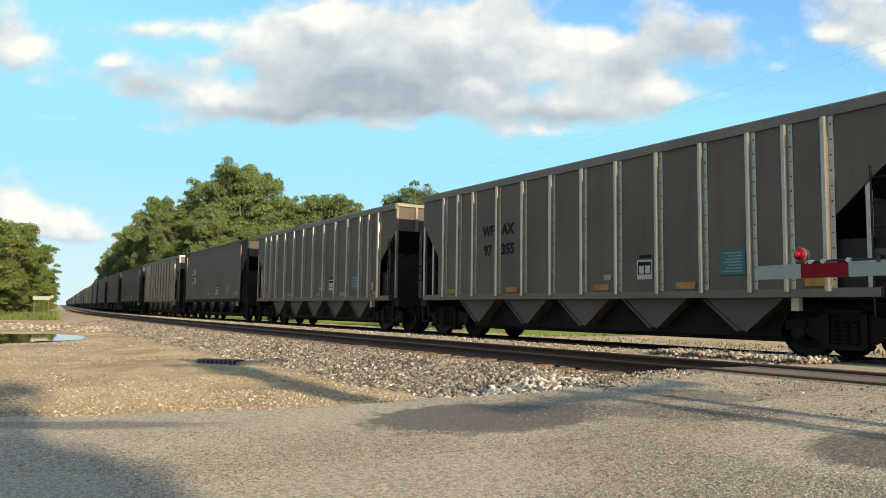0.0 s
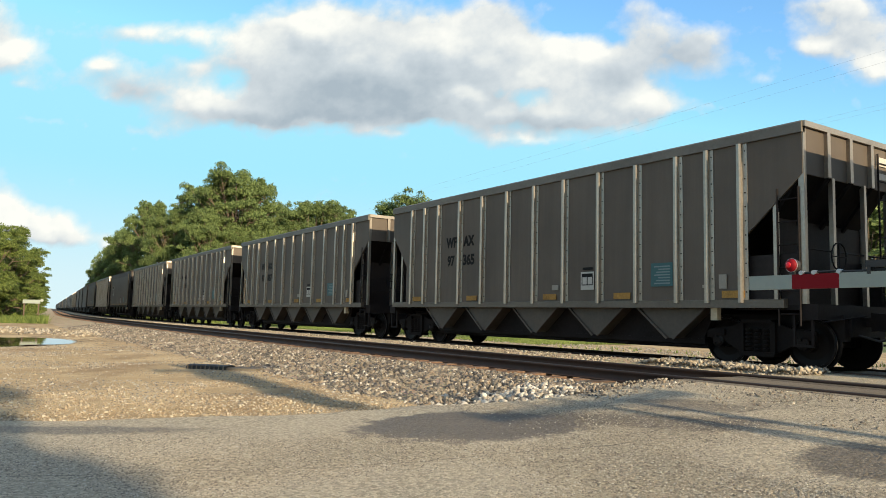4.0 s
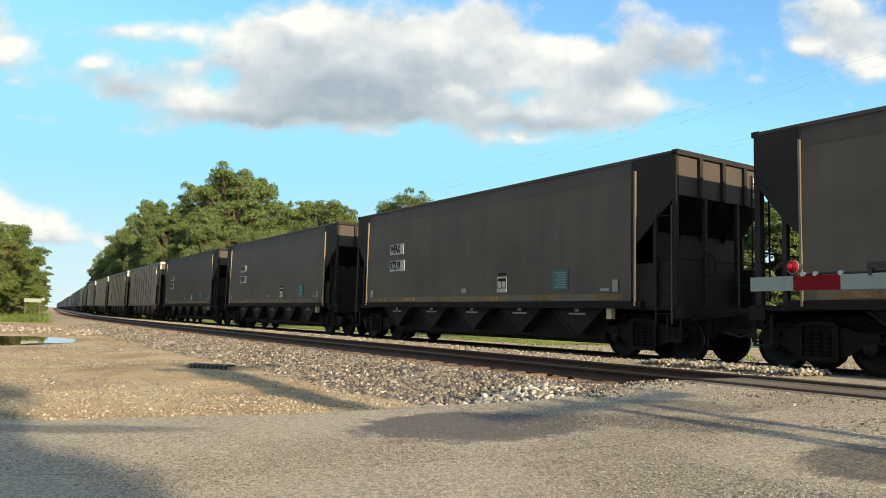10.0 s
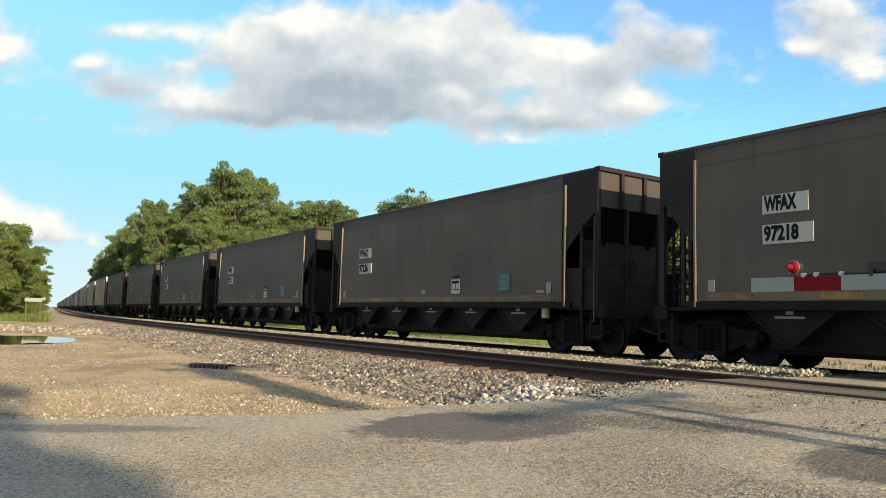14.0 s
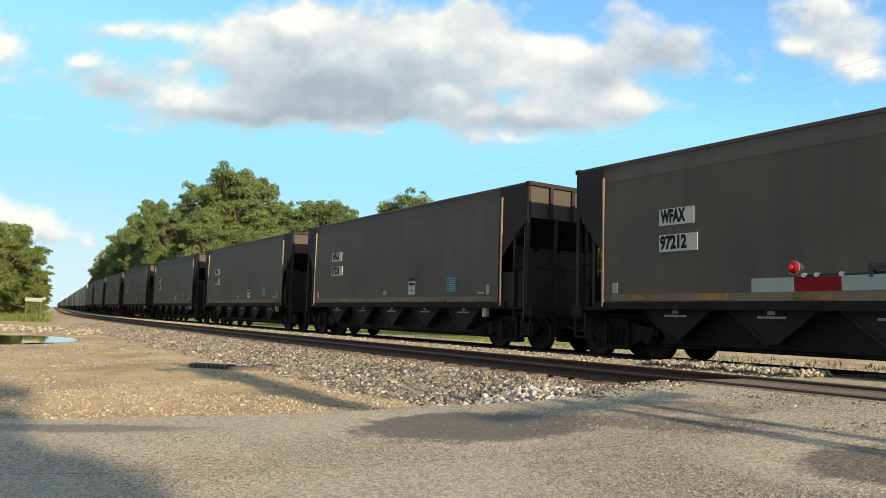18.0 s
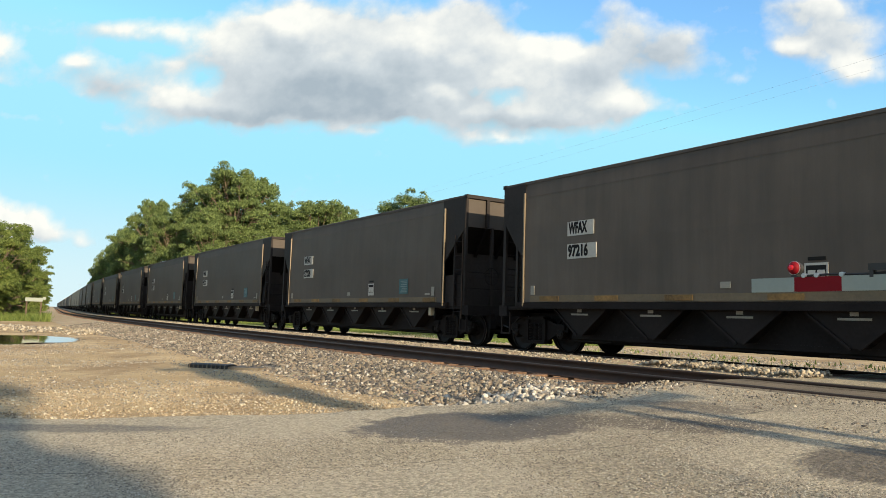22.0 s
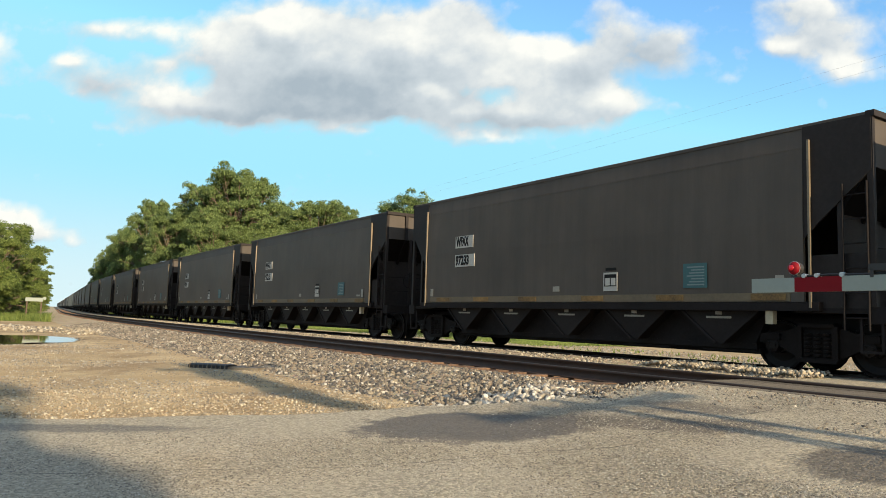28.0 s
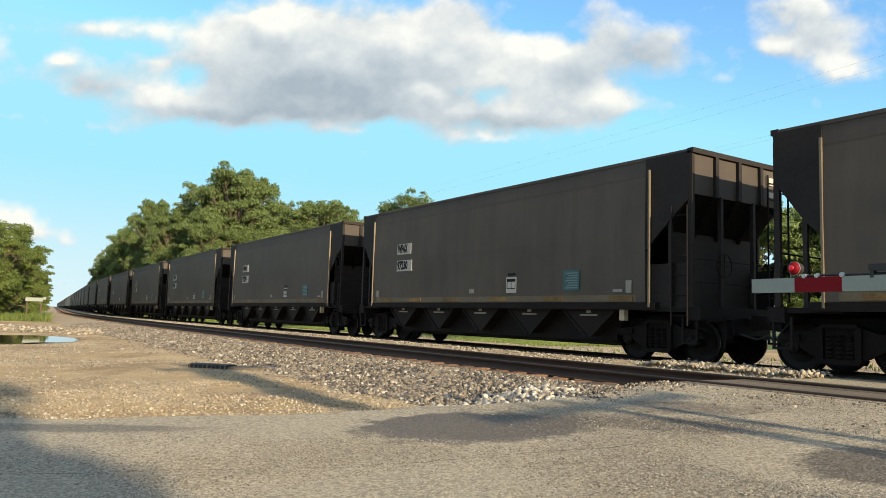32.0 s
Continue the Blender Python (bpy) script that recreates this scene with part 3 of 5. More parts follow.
# ---- road and crossing ----
def build_road():
    m, nt, b = nodes_of("worn_asphalt")
    n0, n1, n2, n3 = noise_out(nt, 0.25, 4), noise_out(nt, 1.6, 5, 0.6), noise_out(nt, 38, 5, 0.8), noise_out(nt, 90, 4, 0.8)
    n4 = noise_out(nt, 5.5, 5, 0.7)
    vor = nt.nodes.new("ShaderNodeTexVoronoi")
    vor.inputs["Scale"].default_value = 44
    tcv = nt.nodes.new("ShaderNodeTexCoord")
    nt.links.new(tcv.outputs["Object"], vor.inputs["Vector"])
    base = ramp(nt, n2, [(0.36, (0.27, 0.232, 0.165)), (0.47, (0.345, 0.298, 0.215)), (0.57, (0.395, 0.342, 0.25)), (0.68, (0.46, 0.405, 0.305))])
    bw = nt.nodes.new("ShaderNodeRGBToBW")
    nt.links.new(vor.outputs["Color"], bw.inputs[0])
    base = mix(nt, 0.45, base, ramp(nt, bw.outputs[0], [(0.25, (0.12, 0.12, 0.12)), (0.75, (0.95, 0.95, 0.95))]), "OVERLAY")
    base = mix(nt, math_node(nt, "MULTIPLY", n1, 0.4), base, (0.42, 0.372, 0.275))
    base = mix(nt, ramp(nt, n0, [(0.45, (0, 0, 0)), (0.7, (0.5, 0.5, 0.5))]), base, (0.46, 0.405, 0.295))
    # damp patch with an uneven edge, darker blobs, painted pole shadow, and tarred cracks
    tc = nt.nodes.new("ShaderNodeTexCoord")
    sep = nt.nodes.new("ShaderNodeSeparateXYZ")
    nt.links.new(tc.outputs["Object"], sep.inputs[0])
    X, Y = sep.outputs[0], sep.outputs[1]

    def blob(cx, cy, a, rx, ry, lo=0.75, hi=1.0):
        ca, sa = math.cos(a), math.sin(a)
        dx, dy = math_node(nt, "SUBTRACT", X, cx), math_node(nt, "SUBTRACT", Y, cy)
        p = math_node(nt, "ADD", math_node(nt, "MULTIPLY", dx, ca / rx), math_node(nt, "MULTIPLY", dy, sa / rx))
        q = math_node(nt, "ADD", math_node(nt, "MULTIPLY", dx, -sa / ry), math_node(nt, "MULTIPLY", dy, ca / ry))
        d = math_node(nt, "SQRT", math_node(nt, "ADD", math_node(nt, "MULTIPLY", p, p), math_node(nt, "MULTIPLY", q, q)))
        d = math_node(nt, "ADD", d, math_node(nt, "MULTIPLY", math_node(nt, "SUBTRACT", n1, 0.5), 1.0))
        d = math_node(nt, "ADD", d, math_node(nt, "MULTIPLY", math_node(nt, "SUBTRACT", n4, 0.5), 0.8))
        mr = nt.nodes.new("ShaderNodeMapRange")
        nt.links.new(d, mr.inputs[0])
        mr.inputs[1].default_value, mr.inputs[2].default_value, mr.inputs[3].default_value, mr.inputs[4].default_value = lo, hi, 1, 0
        return mr.outputs[0]

    def crack(x0, y0, x1, y1, w=0.012):
        L = math.hypot(x1 - x0, y1 - y0)
        nx, ny = -(y1 - y0) / L, (x1 - x0) / L
        d = math_node(nt, "ADD", math_node(nt, "MULTIPLY", math_node(nt, "SUBTRACT", X, x0), nx), math_node(nt, "MULTIPLY", math_node(nt, "SUBTRACT", Y, y0), ny))
        d = math_node(nt, "ABSOLUTE", math_node(nt, "ADD", d, math_node(nt, "MULTIPLY", math_node(nt, "SUBTRACT", n1, 0.5), 0.35)))
        mr = nt.nodes.new("ShaderNodeMapRange")
        nt.links.new(d, mr.inputs[0])
        mr.inputs[1].default_value, mr.inputs[2].default_value, mr.inputs[3].default_value, mr.inputs[4].default_value = w * 0.4, w * 1.6, 1, 0
        ux, uy = (x1 - x0) / L, (y1 - y0) / L
        run = math_node(nt, "ADD", math_node(nt, "MULTIPLY", math_node(nt, "SUBTRACT", X, x0), ux), math_node(nt, "MULTIPLY", math_node(nt, "SUBTRACT", Y, y0), uy))
        inside = math_node(nt, "LESS_THAN", math_node(nt, "ABSOLUTE", math_node(nt, "SUBTRACT", run, L / 2)), L / 2)
        return math_node(nt, "MULTIPLY", math_node(nt, "MULTIPLY", mr.outputs[0], inside), ramp(nt, n1, [(0.4, (0.2, 0.2, 0.2)), (0.55, (1, 1, 1))]))

    damp_shade = math_node(nt, "MAXIMUM", blob(*DAMP_SHADE[0]), blob(*DAMP_SHADE[1]))
    damp_shade = math_node(nt, "MAXIMUM", damp_shade, math_node(nt, "MULTIPLY", blob(*DAMP_SHADE[2]), 0.9))
    for spec in DAMP_SHADE[3:]:
        damp_shade = math_node(nt, "MAXIMUM", damp_shade, math_node(nt, "MULTIPLY", blob(*spec), 0.8))
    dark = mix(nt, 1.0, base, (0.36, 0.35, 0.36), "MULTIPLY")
    col = mix(nt, damp_shade, base, dark)
    ck = crack(*CRACKS[0])
    for line in CRACKS[1:]:
        ck = math_node(nt, "MAXIMUM", ck, crack(*line))
    col = mix(nt, math_node(nt, "MULTIPLY", ck, 0.85), col, (0.05, 0.043, 0.035))
    nt.links.new(col, b.inputs["Base Color"])
    nt.links.new(math_node(nt, "SUBTRACT", 0.92, math_node(nt, "MULTIPLY", damp_shade, 0.3)), b.inputs["Roughness"])
    bump(nt, b, math_node(nt, "SUBTRACT", math_node(nt, "ADD", n2, math_node(nt, "MULTIPLY", n3, 0.5)), math_node(nt, "MULTIPLY", vor.outputs["Distance"], 1.2)), 0.9, 0.010)
    us = np.linspace(-7.5, 0.0, 40)
    EDGE_O = [-90, -25, -11.2, -10.2, -9.05, -8.17, -7.3, -6.64, -6.07, -5.47, -5.0, -4.2, 0, 8, 14, 120]
    EDGE_U = [19, 8.5, 5.88, 5.49, 5.16, 4.66, 4.37, 4.14, 3.78, 3.43, 3.3, 3.5, 3.3, 3.6, 4.5, 4.5]

    def slab(name, prof, label):
        v = []
        for i, u in enumerate(us):
            for o, z in prof:
                top = np.interp(o, EDGE_O, EDGE_U) + 0.3 * (fbm(np.array([o * 1.3 + 80]), np.array([2.0]), 41, 4)[0] - 0.5)
                uu = -7.5 + (u + 7.5) / 7.5 * (top + 7.5)
                x, y, _ = track(uu, o)
                v.append((x, y, z + 0.015 * (value_noise(np.array([u * 0.8 + 50]), np.array([o * 0.8 + 50]), 9)[0] - 0.5)))
        tagged(new(name, np_mesh(name, v, grid_faces(len(prof), len(us)), m, None, True)), label, "road", kind="structure")

    o1 = np.concatenate([np.arange(-90, -20, 5), np.arange(-20, -3.1, 0.15)])
    z1 = np.interp(o1, [-90, -9.0, -6.4, -4.2, -3], [GROUND + 0.03, GROUND + 0.03, -0.26, -0.04, -0.015])
    slab("road", list(zip(o1, z1)), "worn sun-bleached asphalt road with damp and painted-shade patches and cracks")
    slab("road", [(o, -0.02) for o in np.arange(-1.42, 0.73, 0.3)], "strip of worn asphalt between the tracks at the crossing")
    o2 = np.concatenate([np.arange(2.4, 12, 0.6), np.arange(12, 120, 6)])
    slab("road", list(zip(o2, np.interp(o2, [2.4, 4, 8, 120], [-0.02, -0.03, GROUND + 0.03, GROUND + 0.03]))), "asphalt road beyond the tracks")
    build_aggregate(stones_mat("road_chip", [(0, (0.10, 0.085, 0.065)), (0.35, (0.30, 0.26, 0.19)), (0.75, (0.44, 0.385, 0.285)), (1, (0.66, 0.61, 0.50))]))
    # timber planks of the crossing between and beside the rails
    deck = tagged(new("crossing_deck"), "weathered timber planks of a level crossing", "crossing", kind="structure")
    deck.matrix_basis = along(-1.8, 0, 0)
    plank = MB().prism_x([(-0.135, -0.2), (0.135, -0.2), (0.135, -0.015), (0.12, 0.0), (-0.12, 0.0), (-0.135, -0.015)], -5.6, 5.3).mesh("plank", M["timber"])
    for c in (C_NEAR, C_TRAIN):
        for o in (-0.95, -0.47, -0.185, 0.1, 0.385, 0.95):
            pl = part("plank", plank, None, deck)
            pl.matrix_basis = pose(0, -(c + o), -0.012 - 0.012 * abs(math.sin(9 * o + c)))


# first the damp patch; the second band has the pole's shadow painted in
DAMP_SHADE = [(0.3, 7.5, -0.2, 1.4, 0.95, 0.80, 0.95), (2.05, 7.4, -0.5, 1.5, 0.42, 0.6, 1.0), (3.25, 5.5, 0.3, 0.75, 0.62, 0.7, 0.95), (-3.6, 7.35, 0.10, 1.6, 0.30, 0.6, 1.0), (2.6, 8.3, -0.5, 0.7, 0.2, 0.5, 1.0), (2.75, 7.9, -0.3, 1.0, 0.34, 0.5, 1.0)]
CRACKS = [(-3.07, 5.27, 2.4, 6.68), (2.68, 8.76, 4.36, 7.25), (1.5, 6.7, 4.1, 8.1), (3.9, 10.3, 5.4, 9.0)]


# ---- tracks ----
RAIL = [(-0.07, -0.175), (0.07, -0.175), (0.07, -0.160), (0.012, -0.145), (0.009, -0.05), (0.036, -0.04), (0.036, -0.008), (0.026, 0.0),
        (-0.026, 0.0), (-0.036, -0.008), (-0.036, -0.04), (-0.009, -0.05), (-0.012, -0.145), (-0.07, -0.160)]


def road_z(u, o):
    z = np.interp(o, [-90, -9.0, -6.4, -4.2, -3], [GROUND + 0.03, GROUND + 0.03, -0.26, -0.04, -0.015])
    return z + 0.015 * (value_noise(u * 0.8 + 50, o * 0.8 + 50, 9) - 0.5)


def build_aggregate(mat):
    """Coarse stone chips standing out of the worn surface near the camera."""
    r = np.random.RandomState(91)
    n = 150000
    d = 4.2 + 6.3 * r.rand(n) ** 1.35
    b = r.uniform(-0.66, 0.66, n)
    x, y = d * b, d
    u, o = to_track(x, y)
    keep = (o < -3.6) & (u < np.interp(o, [-11.2, -10.2, -9.05, -8.17, -7.3, -6.64, -6.07, -5.47, -5.0, -4.2], [5.88, 5.49, 5.16, 4.66, 4.37, 4.14, 3.78, 3.43, 3.3, 3.5]) - 0.12)
    for cx, cy, a, rx, ry, *_ in (DAMP_SHADE[0], DAMP_SHADE[2]):
        dx, dy = x - cx, y - cy
        q = np.hypot((dx * math.cos(a) + dy * math.sin(a)) / rx, (dy * math.cos(a) - dx * math.sin(a)) / ry)
        keep &= (q + 0.5 * (fbm(x * 1.6, y * 1.6, 47, 3) - 0.5) > 0.86) | (r.rand(n) < 0.12)
    x, y, u, o = x[keep], y[keep], u[keep], o[keep]
    n = len(x)
    base = np.array([(1, 0, 0), (0, 1, 0), (-1, 0, 0), (0, -1, 0), (0, 0, 0.7)])
    v = np.repeat(base[None], n, 0) * (1 + 0.6 * (r.rand(n, 5, 1) - 0.5))
    a = r.rand(n) * 6.283
    c, s = np.cos(a)[:, None], np.sin(a)[:, None]
    vx, vy = v[..., 0].copy(), v[..., 1].copy()
    v[..., 0], v[..., 1] = c * vx - s * vy, s * vx + c * vy
    v[:, 4, :2] += 0.6 * (r.rand(n, 2) - 0.5)
    v *= (0.004 + 0.0075 * r.rand(n) ** 1.5)[:, None, None]
    v += np.stack([x, y, road_z(u, o) - 0.001], 1)[:, None, :]
    f = (np.array([(0, 1, 4), (1, 2, 4), (2, 3, 4), (3, 0, 4)])[None] + (np.arange(n) * 5)[:, None, None]).reshape(-1, 3)
    tagged(new("road_chippings", np_mesh("road_chippings", v.reshape(-1, 3), f, mat)), "pale stone chippings set in the worn asphalt", "road surface", kind="stuff")


def build_tracks():
    us = np.concatenate([np.arange(-300, -20, 20), np.arange(-20, 140, 2.0), np.arange(140, 1500, 20)])
    for c, nm, lab in ((C_NEAR, "railway_track", "empty near railway track with rusted rails on wooden ties"), (C_TRAIN, "railway_track", "railway track carrying the coal train")):
        tr = tagged(new(nm), lab, "railway track", "railway tracks", kind="structure")
        for side in (-0.752, 0.752):
            v, f, mi = [], [], []
            n = len(RAIL)
            for u in us:
                for o, z in RAIL:
                    x, y, _ = track(u, c + side + o)
                    v.append((x, y, z))
            for i in range(len(us) - 1):
                for j in range(n):
                    f.append((i * n + j, i * n + (j + 1) % n, (i + 1) * n + (j + 1) % n, (i + 1) * n + j))
                    mi.append(1 if j in (6, 7, 8) else 0)
            me = np_mesh("rail", v, f, [M["rail"], M["railhead"]])
            me.polygons.foreach_set("material_index", mi)
            part("rail", me, None, tr, "rusted steel rail")
        tie = MB().prism_x([(-1.3, -0.36), (1.3, -0.36), (1.3, -0.185), (1.285, -0.172), (-1.285, -0.172), (-1.3, -0.185)], -0.11, 0.11).mesh("tie", M["tie"])
        r = random.Random(4 if c < 0 else 5)
        u, count, rest = 3.85, 0, MB()
        while u < 300:
            if count < (230 if c < 0 else 60):
                t = part("tie", tie, None, tr)
                x, y, h = track(u, c)
                t.matrix_basis = pose(x, y, r.uniform(-0.012, 0.008), 0, 0, 90 - math.degrees(h) + r.uniform(-1.0, 1.0)) @ Matrix.Translation((0, r.uniform(-0.05, 0.05), 0))
            else:
                x, y, h = track(u, c)
                mm = pose(x, y, 0, 0, 0, 90 - math.degrees(h))
                q = MB().box(-0.11, 0.11, -1.3, 1.3, -0.3, -0.172)
                rest.add([mm @ Vector(p) for p in q.v], q.f)
            count += 1
            u += 0.53
        tagged(part("tie", rest, M["tie"], tr, "row of far wooden ties"), kind="stuff")


# ---- coal hopper cars ----
PITCH_CAR, HALF = 15.371, 6.7


def travel(t):
    return 11.6 + 8.16 * (t - 9) + 0.0087 * (t - 9) ** 2


def car_pose(n, t):
    return along(travel(t) - PITCH_CAR * n - HALF, C_TRAIN)


def wheelset():
    mb = MB()
    for s in (-1, 1):
        prof = [(0.06, 0.60), (0.115, 0.62), (0.13, 0.665), (0.30, 0.69), (0.405, 0.672), (0.405, 0.655), (0.485, 0.66), (0.485, 0.69), (0.452, 0.705), (0.445, 0.79), (0.405, 0.80), (0.395, 0.765), (0.28, 0.735), (0.14, 0.76), (0.12, 0.80), (0.06, 0.80)]
        mb.lathe_y([(r, s * y) for r, y in prof], seg=28)
        mb.lathe_y([(0.447, s * 0.712), (0.447, s * 0.786)], seg=28, mi=1, caps=False)
    mb.lathe_y([(0.075, -1.05), (0.075, 1.05)], seg=12)
    for s in (-1, 1):
        mb.lathe_y([(0.12, s * 0.92), (0.12, s * 1.07), (0.07, s * 1.09)], seg=14)
        for k in range(3):
            a = k * 2.094
            mb.box(0.07 * math.cos(a) - 0.02, 0.07 * math.cos(a) + 0.02, min(s * 1.07, s * 1.11), max(s * 1.07, s * 1.11), 0.07 * math.sin(a) - 0.02, 0.07 * math.sin(a) + 0.02)
    return mb.mesh("wheelset", [M["wheel"], M["tread"]])


def side_frame():
    mb = MB()
    out = [(-1.08, 0.50), (-1.08, 0.62), (-0.95, 0.68), (-0.62, 0.70), (-0.3, 0.80), (0.3, 0.80), (0.62, 0.70), (0.95, 0.68), (1.08, 0.62), (1.08, 0.50), (0.72, 0.50), (0.68, 0.42), (0.36, 0.26), (-0.36, 0.26), (-0.68, 0.42), (-0.72, 0.50)]
    mb.prism_y(out, -0.05, 0.05)
    mb.prism_y([(-0.33, 0.19), (0.33, 0.19), (0.38, 0.27), (-0.38, 0.27)], -0.14, 0.14)
    mb.prism_y([(-0.33, 0.78), (0.33, 0.78), (0.28, 0.85), (-0.28, 0.85)], -0.12, 0.12)
    for x in (-0.17, 0.0, 0.17):
        for i in range(6):
            mb.tube([(x, 0.09, 0.30 + i * 0.07), (x, 0.09, 0.335 + i * 0.07)], 0.062, 8)
    for x in (-0.31, 0.31):
        mb.prism_y([(x - 0.05, 0.27), (x + 0.05, 0.27), (x + 0.05, 0.8), (x - 0.05, 0.8)], -0.12, 0.12)
    for x in (-0.845, 0.845):
        mb.box(x - 0.17, x + 0.17, -0.1, 0.1, 0.55, 0.66)
    return mb.mesh("side_frame", M["truck"])


def truck(car, x, shared):
    t = part("truck", MB().box(-0.22, 0.22, -1.0, 1.0, 0.42, 0.72).box(-0.3, 0.3, -0.3, 0.3, 0.7, 0.82), M["truck"], car, "oily black cast steel two-axle truck")
    t.location = (x, 0, 0)
    for s in (-1, 1):
        f = part("side_frame", shared["side_frame"], None, t)
        f.matrix_basis = pose(0, s * 1.0, 0, 0, 0, 0 if s > 0 else 180)
        b = part("brake_beam", MB().box(-0.03, 0.03, -0.7, 0.7, 0.33, 0.41), M["truck"], t)
        b.location = (s * 0.34, 0, 0)
    for wx in (-0.83, 0.83):
        w = part("wheelset", shared["wheelset"], None, t, "dark steel wheels with a polished tread")
        w.location = (wx, 0, 0.447)
    return t


def ladder(x, y, z0, z1, dx, dy, n):
    """Two stiles and rungs; (dx, dy) spans the width."""
    mb = MB()
    for k in (0, 1):
        mb.tube([(x + dx * k, y + dy * k, z0), (x + dx * k, y + dy * k, z1)], 0.018, 6)
    for i in range(n):
        z = z0 + (z1 - z0) * (i + 0.5) / n
        mb.tube([(x, y, z), (x + dx, y + dy, z)], 0.012, 5)
    return mb


def make_car(ribbed):
    """One hopper car at the origin, front end towards +x, camera side towards +y."""
    kind = "ribbed silver aluminium coal hopper car with vertical side posts" if ribbed else "smooth-sided dusty grey coal hopper car with black ends"
    car = thing("hopper_car", Matrix(), kind, "railcar", "coal train")
    side_m = M["alu"] if ribbed else M["grey_side"]
    trim = M["alu_rib"] if ribbed else M["black_end"]
    W = 1.49
    for s in (-1, 1):
        y0, y1 = sorted((s * (W - 0.05), s * W))
        if ribbed:
            part("side_sheet", MB().prism_y([(-HALF - 0.26, 4.06), (-HALF - 0.26, 3.32), (-5.84, 2.30), (-5.84, 1.14), (5.84, 1.14), (5.84, 2.30), (HALF - 0.02, 3.32), (HALF - 0.02, 4.06)], y0, y1), side_m, car, "weathered silver side sheet")
            part("top_chord", MB().prism_x([(s * (W - 0.07), 4.02), (s * (W + 0.05), 4.02), (s * (W + 0.05), 4.19), (s * (W + 0.02), 4.22), (s * (W - 0.05), 4.22), (s * (W - 0.07), 4.19)], -HALF - 0.28, HALF), M["sill_rib"], car, "weathered aluminium top chord")
            for x in (-5.80, -5.10, -4.40, -3.38, -2.32, -1.22, -0.17, 0.88, 1.93, 2.98, 4.05, 4.78, 5.50):
                studs = MB()
                for k in range(11):
                    z = 1.32 + k * 0.255
                    studs.box(x - 0.105, x - 0.083, min(s * (W + 0.01), s * (W + 0.022)), max(s * (W + 0.01), s * (W + 0.022)), z, z + 0.022)
                hat = [(x + 0.085, W), (x + 0.085, W + 0.01), (x + 0.045, W + 0.012), (x + 0.035, W + 0.082), (x - 0.018, W + 0.086), (x - 0.042, W + 0.066), (x - 0.048, W + 0.014), (x - 0.135, W + 0.012), (x - 0.135, W)]
                col = MB()
                n = len(hat)
                col.add([(p, s * q, z) for z in (1.14, 4.02) for p, q in hat], [tuple(range(n)), tuple(range(n, 2 * n))] + [(i, (i + 1) % n, (i + 1) % n + n, i + n) for i in range(n)])
                post = part("side_post", col, M["alu_rib"], car, "riveted aluminium side post")
                part("rivets", studs, M["black"], post)
        else:
            part("side_sheet", MB().prism_x([(s * (W - 0.05), 1.20), (s * W, 1.20), (s * (W + 0.02), 2.6), (s * W, 3.80), (s * (W - 0.05), 3.80)], -5.84, 5.84), side_m, car, "smooth dusty grey-brown side sheet")
            part("top_band", MB().prism_x([(s * (W - 0.05), 3.80), (s * (W + 0.004), 3.80), (s * (W - 0.03), 4.16), (s * (W - 0.08), 4.16)], -5.84, 5.84), M["grey_top"], car, "slightly inward-leaning upper side band")
            for e in (-1, 1):
                a = [(e * 5.84, 4.16), (e * 5.84, 2.26), (e * 6.14, 2.55), (e * (HALF - 0.02) - (0.28 if e < 0 else 0), 3.28), (e * (HALF - 0.02) - (0.28 if e < 0 else 0), 4.16)]
                part("end_gusset", MB().prism_y(a, y0, y1), M["black_end"], car, "black painted end gusset")
                part("corner_strip", MB().box(e * 5.90 - 0.078, e * 5.90 - 0.042, min(s * W, s * (W + 0.05)), max(s * W, s * (W + 0.05)), 1.1, 3.92), M["post_light"], car, "corner strip, pale colour for its sunlit edge")
            part("top_chord", MB().prism_x([(s * (W - 0.14), 4.14), (s * (W - 0.01), 4.14), (s * (W - 0.01), 4.20), (s * (W - 0.05), 4.22), (s * (W - 0.12), 4.22), (s * (W - 0.14), 4.2)], -HALF - 0.28, HALF), M["grey_top"], car)
        part("side_sill", MB().prism_x([(s * (W - 0.09), 1.05), (s * (W + 0.03), 1.05), (s * (W + 0.035), 1.19), (s * (W - 0.09), 1.21)], -HALF + (0.6 if not ribbed else 0.1), HALF - (0.6 if not ribbed else 0.1)), M["sill_rib"] if ribbed else M["black"], car, "side sill")
        if not ribbed:
            part("lower_band", MB().box(-5.6, 5.6, min(s * (W - 0.02), s * (W + 0.012)), max(s * (W - 0.02), s * (W + 0.012)), 1.21, 1.36), M["sill"], car, "tan dust band along the bottom of the side")
    # ends: upright sheet, slope sheet, bulkhead, posts, platform
    for e in (-1, 1):
        X = lambda x: e * x - (0.28 if e < 0 and 6.05 < x < 7.0 else 0.0)
        part("end_sheet", MB().box(min(X(6.62), X(6.68)), max(X(6.62), X(6.68)), -W + 0.06, W - 0.06, 3.32, 4.2), M["alu"] if ribbed else M["grey_top"], car, "dusty end sheet")
        foot, low = (6.12, 2.60) if e < 0 else (5.66, 2.32)
        part("slope_sheet", MB().prism_y([(X(6.66), 3.33), (X(foot), low), (X(foot - 0.05), low + 0.04), (X(6.60), 3.38)], -W + 0.06, W - 0.06), M["slope_shade"], car, "inward sloping end sheet")
